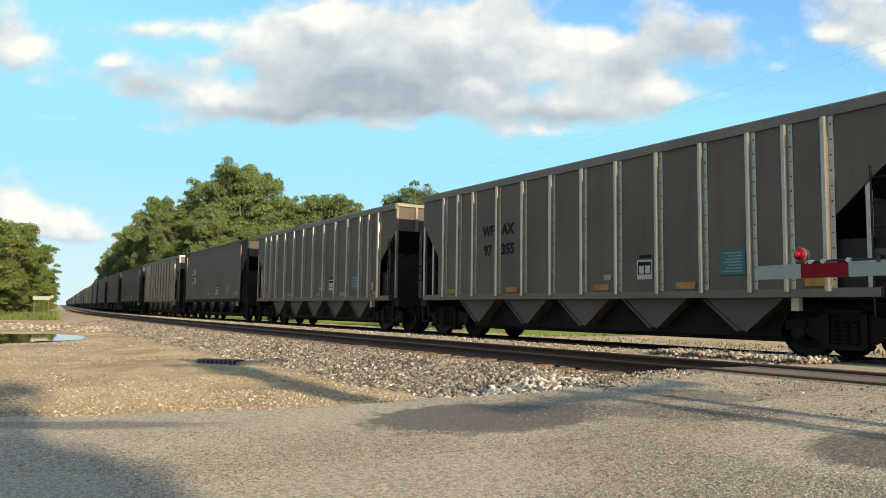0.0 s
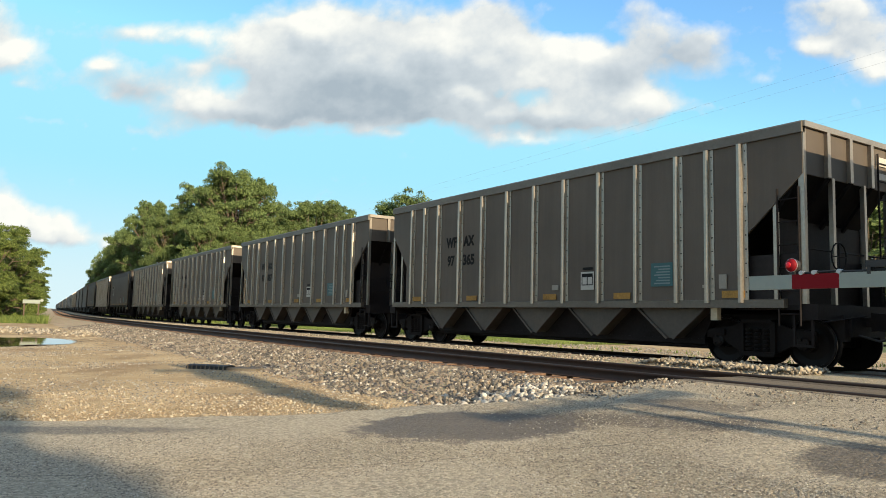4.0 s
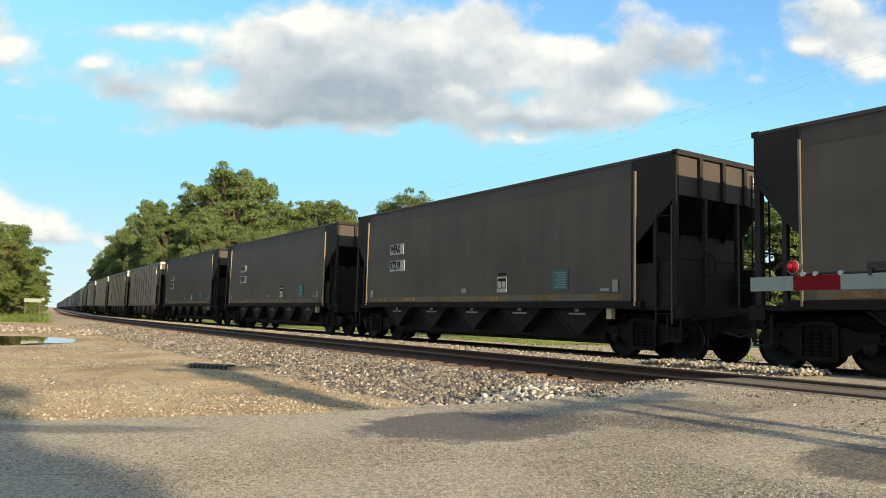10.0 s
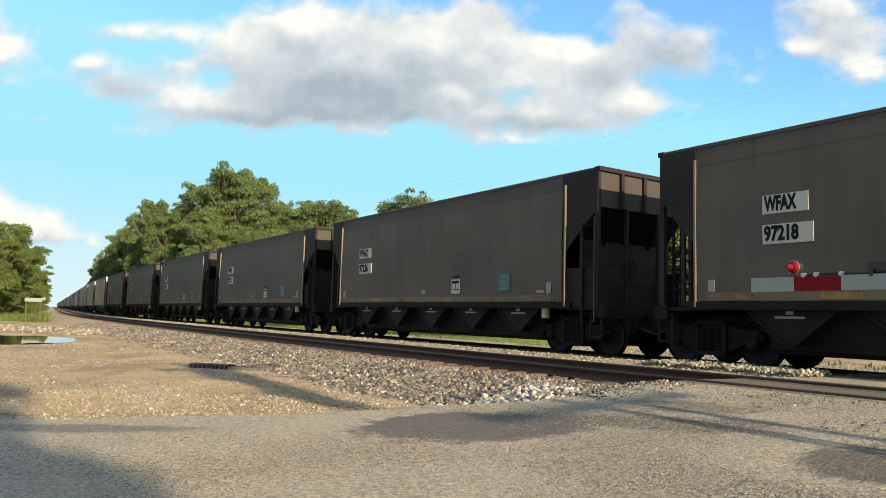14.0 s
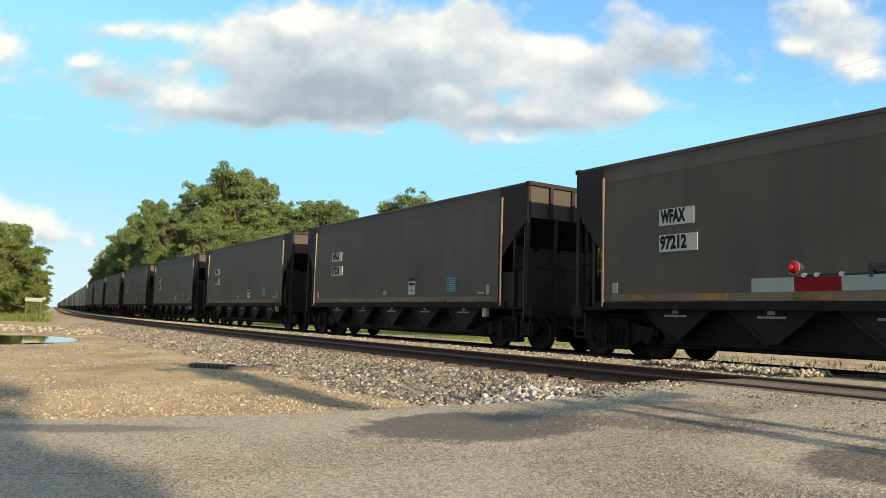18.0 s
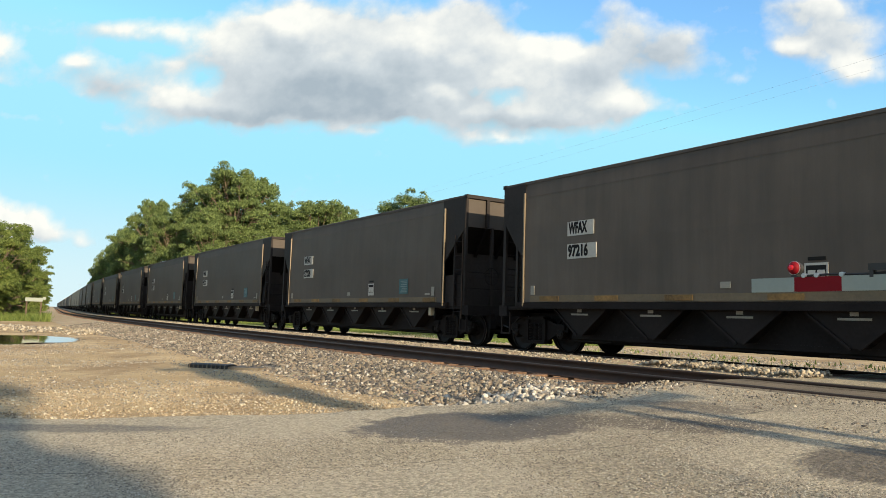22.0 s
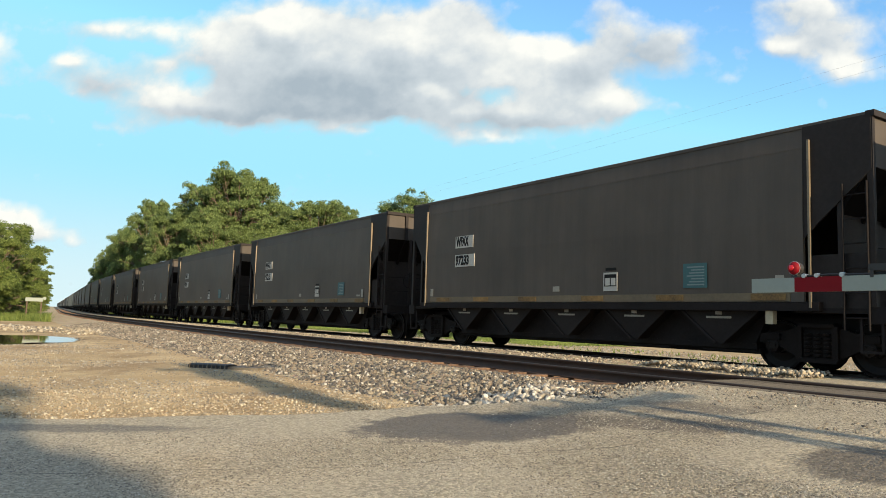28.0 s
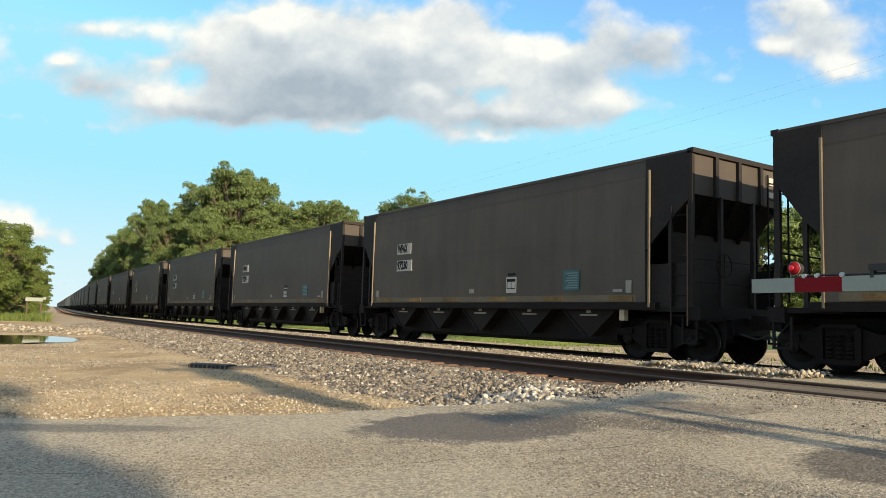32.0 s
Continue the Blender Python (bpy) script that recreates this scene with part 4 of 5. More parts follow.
        part("bulkhead", MB().box(min(X(foot - 0.02), X(foot + 0.03)), max(X(foot - 0.02), X(foot + 0.03)), -W + 0.08, W - 0.08, 1.1, low + 0.02), M["black_end"] if not ribbed else M["chute"], car)
        for s in (-1, 1) if e < 0 else ():
            part("end_panel", MB().box(min(X(5.86), X(6.60)), max(X(5.86), X(6.60)), min(s * 1.36, s * 1.39), max(s * 1.36, s * 1.39), 1.1, 1.98), M["black_end"], car, "dark lower end panel")
        part("end_chord", MB().box(min(X(6.60), X(6.74)), max(X(6.60), X(6.74)), -W, W, 4.12, 4.22), trim, car)
        for y in (-0.75, 0.0, 0.75):
            part("end_stiffener", MB().box(min(X(6.68), X(6.75)), max(X(6.68), X(6.75)), y - 0.05, y + 0.05, 3.32, 4.12), trim, car)
            part("slope_rib", MB().prism_y([(X(6.70), 3.32), (X(foot + 0.02), low - 0.02), (X(foot + 0.05), low - 0.08), (X(6.75), 3.3)], y - 0.04, y + 0.04), M["slope_shade"], car)
        for s in (-1, 1):
            part("corner_post", MB().box(min(X(6.60), X(6.70)), max(X(6.60), X(6.70)), min(s * 1.40, s * 1.48), max(s * 1.40, s * 1.48), 1.12, 4.12), trim, car, "full-height corner post")
            part("brace_post", MB().box(min(X(6.12), X(6.20)), max(X(6.12), X(6.20)), min(s * 1.41, s * 1.47), max(s * 1.41, s * 1.47), 1.12, 2.9), trim, car)
            part("end_post", MB().box(min(X(6.62), X(6.70)), max(X(6.62), X(6.70)), min(s * 0.5, s * 0.58), max(s * 0.5, s * 0.58), 1.12, 3.34), trim, car)
        part("ladder", ladder(X(6.72), X(1.0), 1.2, 4.0, 0, X(0.42), 8), M["black"], car, "thin black end ladder")
        part("ladder", ladder(X(6.22), X(-1.5), 0.75, 3.1, X(0.38), 0, 6), M["black"], car, "thin black side ladder")
        part("handrail", MB().tube([(X(6.66), -1.4, 2.05), (X(6.66), 1.4, 2.05)], 0.016, 6).tube([(X(6.66), -1.4, 1.6), (X(6.66), 1.4, 1.6)], 0.016, 6), M["black"], car)
        part("end_sill", MB().box(min(X(6.55), X(6.86)), max(X(6.55), X(6.86)), -1.45, 1.45, 0.86, 1.12).box(min(X(6.5), X(6.95)), max(X(6.5), X(6.95)), -0.55, 0.55, 0.58, 0.9), M["black"], car)
        for s in (-1, 1):
            part("sill_step", MB().box(min(X(6.42), X(6.46)), max(X(6.42), X(6.46)), s * 1.42 - 0.02, s * 1.42 + 0.02, 0.42, 0.95).box(min(X(6.74), X(6.78)), max(X(6.74), X(6.78)), s * 1.42 - 0.02, s * 1.42 + 0.02, 0.42, 0.95).box(min(X(6.42), X(6.78)), max(X(6.42), X(6.78)), s * 1.42 - 0.03, s * 1.42 + 0.03, 0.40, 0.44), M["black"], car)
        part("brake_rigging", MB().box(min(X(4.75), X(6.9)), max(X(4.75), X(6.9)), -0.7, -0.5, 0.5, 0.95).box(min(X(4.75), X(6.9)), max(X(4.75), X(6.9)), 0.5, 0.7, 0.5, 0.95), M["black"], car)
        part("platform", MB().box(min(X(5.6), X(6.6)), max(X(5.6), X(6.6)), -1.4, 1.4, 1.02, 1.1), M["black"], car)
        part("coupler", MB().box(min(X(6.6), X(7.38)), max(X(6.6), X(7.38)), -0.09, 0.09, 0.76, 0.92).prism_y([(X(7.36), 0.68), (X(7.68), 0.72), (X(7.68), 0.98), (X(7.36), 1.0)], -0.17, 0.17), M["truck"], car)
        part("air_hose", MB().tube([(X(6.9), 0.35, 0.85), (X(7.2), 0.33, 0.62), (X(7.5), 0.2, 0.52), (X(7.68), 0.1, 0.6)], 0.025, 6), M["cable"], car)
        part("uncoupling_lever", MB().tube([(X(6.9), 1.35, 0.82), (X(6.92), 0.5, 0.9), (X(6.98), 0.1, 0.95)], 0.014, 5), M["black"], car)
    # brake gear on the rear platform
    wheel = MB()
    ring = [(-7.08, 0.62 + 0.24 * math.cos(a * 0.3927), 1.95 + 0.24 * math.sin(a * 0.3927)) for a in range(17)]
    wheel.tube(ring, 0.014, 6)
    for a in range(4):
        wheel.tube([(-7.08, 0.62, 1.95), (-7.08, 0.62 + 0.24 * math.cos(a * 1.571), 1.95 + 0.24 * math.sin(a * 1.571))], 0.011, 5)
    part("hand_brake_wheel", wheel, M["black"], car, "black hand brake wheel")
    part("brake_cylinder", MB().tube([(-6.1, 0.3, 1.45), (-6.1, 0.75, 1.45)], 0.17, 12).box(-6.35, -5.9, -0.4, 0.1, 1.1, 1.5), M["black"], car)
    part("air_reservoir", MB().tube([(6.1, -0.8, 1.42), (6.1, 0.6, 1.42)], [0.2, 0.2], 14), M["black"], car)
    # floor: centre sill, five hopper chutes and their discharge beam
    part("centre_sill", MB().box(-6.7, 6.7, -0.25, 0.25, 0.62, 1.06), M["black"], car)
    for i in range(-2, 3):
        c = i * 2.04
        cm = M["chute_alu"] if ribbed else M["chute"]
        ch = part("chute", MB().prism_y([(c - 0.78, 1.05), (c - 0.06, 0.46), (c + 0.06, 0.46), (c + 0.78, 1.05)], -1.32, 1.32), cm, car, "triangular hopper chute")
        for s in (-1, 1):
            y = s * 1.325
            part("chute_flange", MB().prism_y([(c - 0.84, 1.04), (c - 0.78, 1.04), (c - 0.05, 0.46), (c - 0.09, 0.43)], min(y, y + s * 0.03), max(y, y + s * 0.03)).prism_y([(c + 0.84, 1.04), (c + 0.78, 1.04), (c + 0.05, 0.46), (c + 0.09, 0.43)], min(y, y + s * 0.03), max(y, y + s * 0.03)), cm, ch)
            if not ribbed:
                part("stencil", MB().box(c - 0.27, c + 0.27, min(y, y + s * 0.006), max(y, y + s * 0.006), 0.905, 0.945).box(c - 0.07, c + 0.07, min(y, y + s * 0.006), max(y, y + s * 0.006), 0.975, 1.04), M["stencil"], ch, "pale stencilled marking")
        part("chute_door", MB().prism_y([(c - 0.62, 0.30), (c + 0.62, 0.30), (c + 0.5, 0.55), (c - 0.5, 0.55)], -0.95, 0.95), M["black"], car)
    part("discharge_beam", MB().prism_x([(-0.86, 0.27), (0.86, 0.27), (1.0, 0.36), (1.0, 0.46), (-1.0, 0.46), (-1.0, 0.36)], -4.65, 4.65), M["black"], car)
    part("inner_hopper", MB().prism_y([(-4.9, 1.05), (-4.6, 0.45), (4.6, 0.45), (4.9, 1.05)], -0.98, 0.98), M["black"], car)
    # coal load
    nx, ny = 25, 7
    v = [((i / (nx - 1) - 0.5) * 13.1, (j / (ny - 1) - 0.5) * 2.8, 3.72 + 0.28 * math.cos((j / (ny - 1) - 0.5) * 3) * (0.8 + 0.4 * math.sin(i * 1.7) ** 2) - (0.1 if i in (0, nx - 1) else 0)) for j in range(ny) for i in range(nx)]
    part("coal_load", MB().add(v, [tuple(q) for q in grid_faces(nx, ny)]), M["black"], car, "load of black coal")
    for z0, z1 in ((3.78, 3.95), (3.52, 3.64)):
        part("label_plate", MB().box(-6.985, -6.962, -1.36, -1.08, z0, z1), M["white"], car, "white label on the end sheet")
    # small fittings on both sides
    for s in (-1, 1):
        y = s * (W + 0.022)
        lay = lambda x0, x1, z0, z1, d=0.006: MB().box(min(s * x0, s * x1), max(s * x0, s * x1), min(y, y + s * d), max(y, y + s * d), z0, z1)
        for x in ((-5.2, -3.1, -1.0, 1.2, 3.1, 4.9) if not ribbed else (-5.63, -2.99, -0.75, 2.36, 5.15)):
            part("reflective_strip", lay(x - (0.23 if ribbed else 0.33), x + (0.23 if ribbed else 0.33), 1.23, 1.36 if ribbed else 1.34, 0.008), M["yellow"] if ribbed else M["old_yellow"], car, "dusty yellow reflective strip")
        dn, dp, dl = (-0.33, -0.44, -1.1) if ribbed else (0.0, 0.0, 0.0)
        nb = part("notice", lay(-3.97 + dn, -3.43 + dn, 1.47, 1.94), M["blue"], car, "faded teal notice panel")
        for k in range(7):
            part("text_bar", lay(-3.91 + dn, -3.52 + dn - 0.05 * (k % 3), 1.52 + k * 0.056, 1.545 + k * 0.056, 0.010), M["pale_ink"], nb)
        hp = part("test_plate", lay(-1.74 + dp, -1.34 + dp, 1.44, 1.84), M["white"], car, "white framed plate with black blocks")
        part("plate_field", lay(-1.71 + dp, -1.37 + dp, 1.54, 1.80, 0.009), M["ink"], hp)
        for k in (0, 1):
            part("plate_block", lay(-1.69 + dp + k * 0.16, -1.56 + dp + k * 0.16, 1.56, 1.72, 0.012), M["white"], hp)
        part("text_bar", lay(-1.70 + dp, -1.40 + dp, 1.88, 1.94), M["ink"], hp)
        part("label_plate", lay(0.05 + dl, 0.27 + dl, 1.45, 1.57), M["label"], car, "small pale label")
        part("label_plate", lay(-5.50, -5.34, 1.40, 1.66), M["label"], car, "small pale label")
        part("label_plate", lay(-5.25, -4.98, 1.42, 1.48), M["label"], car, "small pale label")
        part("label_plate", lay(5.42, 5.56, 1.38, 1.60), M["label"], car, "small pale label")
        part("lube_box", MB().box(min(s * -5.24, s * -5.1), max(s * -5.24, s * -5.1), min(s * 1.32, s * 1.44), max(s * 1.32, s * 1.44), 0.82, 1.05), M["cream"], car, "off-white box below the sill")
    return car


def far_car(ribbed):
    """A plainer car for the distant head of the train."""
    car = thing("hopper_car", Matrix(), "distant coal hopper car far along the curve, " + ("silver ribbed sides" if ribbed else "dusty grey sides"), "railcar", "coal train")
    m = M["alu"] if ribbed else M["grey_side"]
    out = [(-6.68, 4.2), (-6.68, 3.3), (-5.6, 2.3), (-5.6, 1.1), (5.6, 1.1), (5.6, 2.3), (6.68, 3.3), (6.68, 4.2)]
    for s in (-1, 1):
        part("side_sheet", MB().prism_y(out if ribbed else [(-5.65, 4.2), (-5.65, 1.1), (5.65, 1.1), (5.65, 4.2)], min(s * 1.42, s * 1.49), max(s * 1.42, s * 1.49)), m, car)
    if ribbed:
        for i in range(-6, 7):
            part("side_post", MB().box(i * 0.96 - 0.04, i * 0.96 + 0.04, 1.485, 1.57, 1.1, 4.1), M["alu_rib"], car)
    for e in (-1, 1):
        part("end_sheet", MB().prism_y([(e * 6.7, 4.2), (e * 6.7, 3.3), (e * 5.6, 2.3), (e * 5.6, 1.1), (e * 5.5, 1.1), (e * 5.5, 4.2)], -1.44, 1.44), m if ribbed else M["black_end"], car)
        part("corner_post", MB().box(min(e * 6.6, e * 6.7), max(e * 6.6, e * 6.7), 1.4, 1.48, 1.1, 4.1), M["black_end"], car)
        t = part("truck", MB().box(e * 5.6 - 1.2, e * 5.6 + 1.2, -1.05, 1.05, 0.35, 0.85).lathe_y([(0.45, -0.8), (0.45, 0.8)], e * 5.6 - 0.83, 0.447, 16).lathe_y([(0.45, -0.8), (0.45, 0.8)], e * 5.6 + 0.83, 0.447, 16), M["truck"], car)
    part("underframe", MB().box(-7.5, 7.5, -0.25, 0.25, 0.65, 1.05).box(-6.8, 6.8, -1.45, 1.45, 1.0, 1.12).box(-4.5, 4.5, -0.9, 0.9, 0.3, 1.0), M["black"], car)
    part("coal_load", MB().box(-6.5, 6.5, -1.42, 1.42, 3.6, 3.9), M["black"], car)
    return car


def text_mesh(body, size, extrude=0.004, bold=0.0):
    c = bpy.data.curves.new("lettering", "FONT")
    c.body, c.size, c.extrude, c.offset = body, size, extrude, bold
    c.align_x, c.align_y = "CENTER", "CENTER"
    c.resolution_u = 3
    o = bpy.data.objects.new("lettering", c)
    me = bpy.data.meshes.new_from_object(o)
    bpy.data.objects.remove(o)
    bpy.data.curves.remove(c)
    me.materials.clear()
    me.materials.append(M["ink"])
    return me


_texts = {}


def lettering(parent, body, x, z, size, y, width):
    if (body, size) not in _texts:
        _texts[(body, size)] = text_mesh(body, size, 0.003, 0.017)
    t = part("lettering", _texts[(body, size)], None, parent, "black stencilled letters")
    xs = [v.co.x for v in t.data.vertices]
    k = width / (max(xs) - min(xs))
    t.matrix_basis = pose(x + k * (max(xs) + min(xs)) / 2, y, z, 90, 0, 180) @ Matrix.Diagonal((k, 1, 1, 1))
    return t


NUMBERS = {-7: "97208", -5: "97355", -4: "97387", -3: "97365", -2: "97200", -1: "97209", 0: "97219", 1: "97211", 2: "97236", 3: "97218", 4: "97235", 5: "97212",
           6: "97228", 7: "97216", 8: "97217", 9: "97215", 10: "97233", 11: "97204", 12: "97230", 13: "97232"}
# the panels were not stuck on at the same place on every car
PANEL_SHIFT = {-2: -0.09, -1: -0.20, 0: -0.12, 1: -0.09, 3: 0.03, 4: -0.10, 5: -0.09, 6: -0.09, 7: -0.11, 8: -0.08, 10: -0.08, 12: -0.16}
RIBBED = {-3, -4, -5, -6, -8, -13, -14, -19, -24, -25, -31}
CARS = {}


def build_train():
    shared = {"wheelset": wheelset(), "side_frame": side_frame()}
    proto = {}
    for n in range(-52, 15):
        rib = n in RIBBED
        near = n >= -9
        key = (rib, near)
        if key not in proto:
            proto[key] = make_car(rib) if near else far_car(rib)
            if near:
                for x in (-5.82, 5.82):
                    truck(proto[key], x, shared)
            CARS[n] = proto[key]
        else:
            CARS[n] = copy_thing(proto[key], Matrix())
    for n, num in NUMBERS.items():
        car = CARS[n]
        y = 1.49 + 0.034
        if n in RIBBED:
            for a, b, x in (("WF", num[:2], 3.40), ("AX", num[2:], 2.56)):
                lettering(car, a, x, 2.86, 0.38, 1.494, 0.52)
                lettering(car, b, x, 2.34, 0.38, 1.494, 0.36 if b == num[:2] else 0.54)
        else:
            d = PANEL_SHIFT.get(n, 0.0)
            p = part("number_panel", MB().box(3.58 + d, 4.41 + d, 1.508, 1.522, 2.72, 3.05), M["white"], car, "white panel with black letters")
            lettering(p, "WFAX", 4.075 + d, 2.885, 0.35, 1.524, 0.60)
            p = part("number_panel", MB().box(3.50 + d, 4.41 + d, 1.508, 1.522, 2.19, 2.53), M["white"], car, "white panel with black numerals")
            lettering(p, num, 4.065 + d, 2.36, 0.35, 1.524, 0.63)


# ---- crossing gate ----
def build_gate():
    d = Vector((0.564, -0.826, 0.0)).normalized()
    tip = Vector((2.83, 6.68, 1.13))
    rz = math.degrees(math.atan2(d.y, d.x))
    g = thing("crossing_gate", pose(tip.x, tip.y, 0, 0, 0, rz), "lowered level crossing gate arm with red and white stripes", "crossing gate")
    L, w, h = 9.0, 0.028, 0.062
    x, k = 0.0, 0
    zc = lambda x: 1.13 + 0.006 * x
    while x < L:
        x1 = min(L, x + 0.405)
        part("stripe", MB().add([(x, -w, zc(x) - h), (x1, -w, zc(x1) - h), (x1, -w, zc(x1) + h), (x, -w, zc(x) + h), (x, w, zc(x) - h), (x1, w, zc(x1) - h), (x1, w, zc(x1) + h), (x, w, zc(x) + h)],
                                 [(0, 1, 2, 3), (7, 6, 5, 4), (0, 4, 5, 1), (3, 2, 6, 7), (1, 5, 6, 2), (0, 3, 7, 4)]), M["gate_red"] if k % 2 else M["gate_white"], g, "red sheeting stripe" if k % 2 else "white sheeting stripe")
        x, k = x1, k + 1
    for lx in (0.40, 2.6, 5.0):
        z = zc(lx) + h + 0.082
        lamp = part("gate_lamp", MB().lathe_y([(0.02, 0.06), (0.045, 0.055), (0.058, 0.015), (0.058, -0.01)], lx, z, 20).turn(lx, -8), M["cable"], g, "black lamp housing")
        part("rim", MB().lathe_y([(0.058, -0.014), (0.0605, -0.014), (0.0605, -0.02), (0.058, -0.02)], lx, z, 20, caps=False).turn(lx, -8), M["galv"], lamp, "bright metal rim")
        part("lens", MB().lathe_y([(0.0, -0.058), (0.027, -0.054), (0.047, -0.042), (0.058, -0.02), (0.058, 0.0)], lx, z, 20).turn(lx, -8), M["gate_red"], lamp, "deep red glass lens", True)
        part("glow", MB().lathe_y([(0.0, -0.066), (0.014, -0.064), (0.024, -0.058), (0.027, -0.045)], lx, z + 0.002, 16).turn(lx, -8), M["rail_red"], lamp, "lit red centre of the lens", True)
        part("lamp_bracket", MB().box(lx - 0.03, lx + 0.02, -0.015, 0.015, zc(lx) + 0.02, z - 0.05), M["cable"], lamp)
    part("lamp_cable", MB().tube([(0.45 + i * 0.25, 0.0, zc(i * 0.25) + h + 0.012 + 0.008 * (i % 2)) for i in range(33)], 0.011, 6), M["cable"], g, "black cable clipped along the arm")
    for x in (0.49, 0.60, 0.81, 1.28, 1.55, 1.9, 2.3):
        part("clip", MB().tube([(x, -0.035, zc(x) + h + 0.012), (x, 0.02, zc(x) + h + 0.012)], 0.02, 8), M["galv"], g, "small bright clip")
    part("junction_box", MB().box(1.02, 1.3, -0.03, 0.03, zc(1.1) + h + 0.035, zc(1.1) + h + 0.09).box(1.03, 1.06, -0.03, 0.03, zc(1.1) + h - 0.02, zc(1.1) + h + 0.05), M["cable"], g, "black junction box")
    part("mast", MB().tube([(L + 0.3, 0.25, GROUND), (L + 0.3, 0.25, 4.0)], 0.065, 14), M["galv"], g, "aluminium mast")
    part("mechanism", MB().box(L - 0.05, L + 0.6, -0.05, 0.5, 0.75, 1.5), M["galv"], g)
    part("base", MB().box(L, L + 0.6, -0.05, 0.55, GROUND, GROUND + 0.25), M["galv"], g)


# ---- overhead line ----
def build_line():
    def pole(x, y, top, name, rot, lab, thick=0.1):
        p = thing(name, pose(x, y, GROUND, 0, 0, rot), lab, "utility pole", "utility poles")
        part("shaft", MB().tube([(0, 0, -0.2), (0, 0, (top - GROUND) * 0.5), (0.03, 0, top - GROUND)], [thick, thick * 0.85, thick * 0.7], 12), M["wood_pole"], p)
        part("crossarm", MB().box(-1.3, 1.3, -0.06, 0.06, top - GROUND - 0.7, top - GROUND - 0.56), M["wood_pole"], p)
        for x in (-1.2, -0.4, 0.4, 1.2):
            part("insulator", MB().tube([(x, 0, top - GROUND - 0.56), (x, 0, top - GROUND - 0.40)], [0.03, 0.045], 8), M["galv"], p)
        return p

    near = pole(9.86, -4.1, 5.0, "utility_pole", 40, "creosoted wooden utility pole beside the road", 0.07)
    part("guy_wire", MB().tube([(0.0, 0.12, 5.2), (0.0, 0.38, 0.0)], 0.02, 6), M["cable"], near)
    # unseen pole and leaves, added to throw a patchy shadow over the dirt
    shadow_pole = pole(9.83, -6.5, 8.3, "utility_pole", 40, "unseen slender pole with a leafy vine, added for its shadow", 0.014)
    rs = np.random.RandomState(12)
    q = rs.normal(size=(1500, 3)) * np.array([0.13, 0.13, 0.26]) + np.array([-0.3, -0.2, 6.75])
    q[500:] = rs.normal(size=(1000, 3)) * np.array([0.17, 0.17, 0.3]) + np.array([-0.25, 0.1, 7.75])
    d1, d2 = rs.normal(size=(1500, 3)) * 0.07, rs.normal(size=(1500, 3)) * 0.07
    part("vine", np_mesh("vine", np.stack([q - d1, q + d2, q + d1, q - d2], 1).reshape(-1, 3), np.arange(6000).reshape(-1, 4), M["leaf_b"]), None, shadow_pole, "leafy vine round the pole top, added for its shadow")
    # line along the far side of the tracks
    posts = []
    for u in (-70.0, -5.5, 112.0, 200.0):
        x, y, h = track(u, 8.2)
        pole(x, y, 8.7, "utility_pole", -math.degrees(h), "slender wooden utility pole beyond the tracks")
        posts.append((x, y, h))
    for (xa, ya, ha), (xb, yb, hb) in zip(posts, posts[1:]):
        for o, z in ((-0.3, 8.35), (0.3, 8.25), (-0.15, 6.95), (0.15, 6.9)):
            a, b = Vector((xa + o * math.cos(ha), ya - o * math.sin(ha), z)), Vector((xb + o * math.cos(hb), yb - o * math.sin(hb), z))
            pts = [a.lerp(b, i / 12) - Vector((0, 0, 0.7 * 4 * (i / 12) * (1 - i / 12))) for i in range(13)]
            lone("overhead_wire", MB().tube(pts, 0.0017, 5), M["galv"], "thin grey overhead wire strung between poles", "wire", "overhead wires")


# ---- trees ----
def leaf_mat(name, dark, light):
    m, nt, b = nodes_of(name)
    g = nt.nodes.new("ShaderNodeNewGeometry")
    n = noise_out(nt, 0.35, 3)
    col = ramp(nt, math_node(nt, "ADD", math_node(nt, "MULTIPLY", g.outputs["Random Per Island"], 0.55), math_node(nt, "MULTIPLY", n, 0.5)), [(0.2, dark), (0.8, light)])
    nt.links.new(col, b.inputs["Base Color"])
    b.inputs["Roughness"].default_value = 0.6
    b.inputs["Specular IOR Level"].default_value = 0.25
    tr = nt.nodes.new("ShaderNodeBsdfTranslucent")
    mx = nt.nodes.new("ShaderNodeMixShader")
    mx.inputs[0].default_value = 0.3
    nt.links.new(col, tr.inputs["Color"])
    out = nt.nodes["Material Output"]
    nt.links.new(b.outputs[0], mx.inputs[1])
    nt.links.new(tr.outputs[0], mx.inputs[2])
    nt.links.new(mx.outputs[0], out.inputs["Surface"])
    return m


M["leaf"] = leaf_mat("oak_leaves", (0.055, 0.092, 0.030), (0.21, 0.275, 0.095))
M["leaf_b"] = leaf_mat("light_leaves", (0.055, 0.095, 0.020), (0.20, 0.25, 0.068))


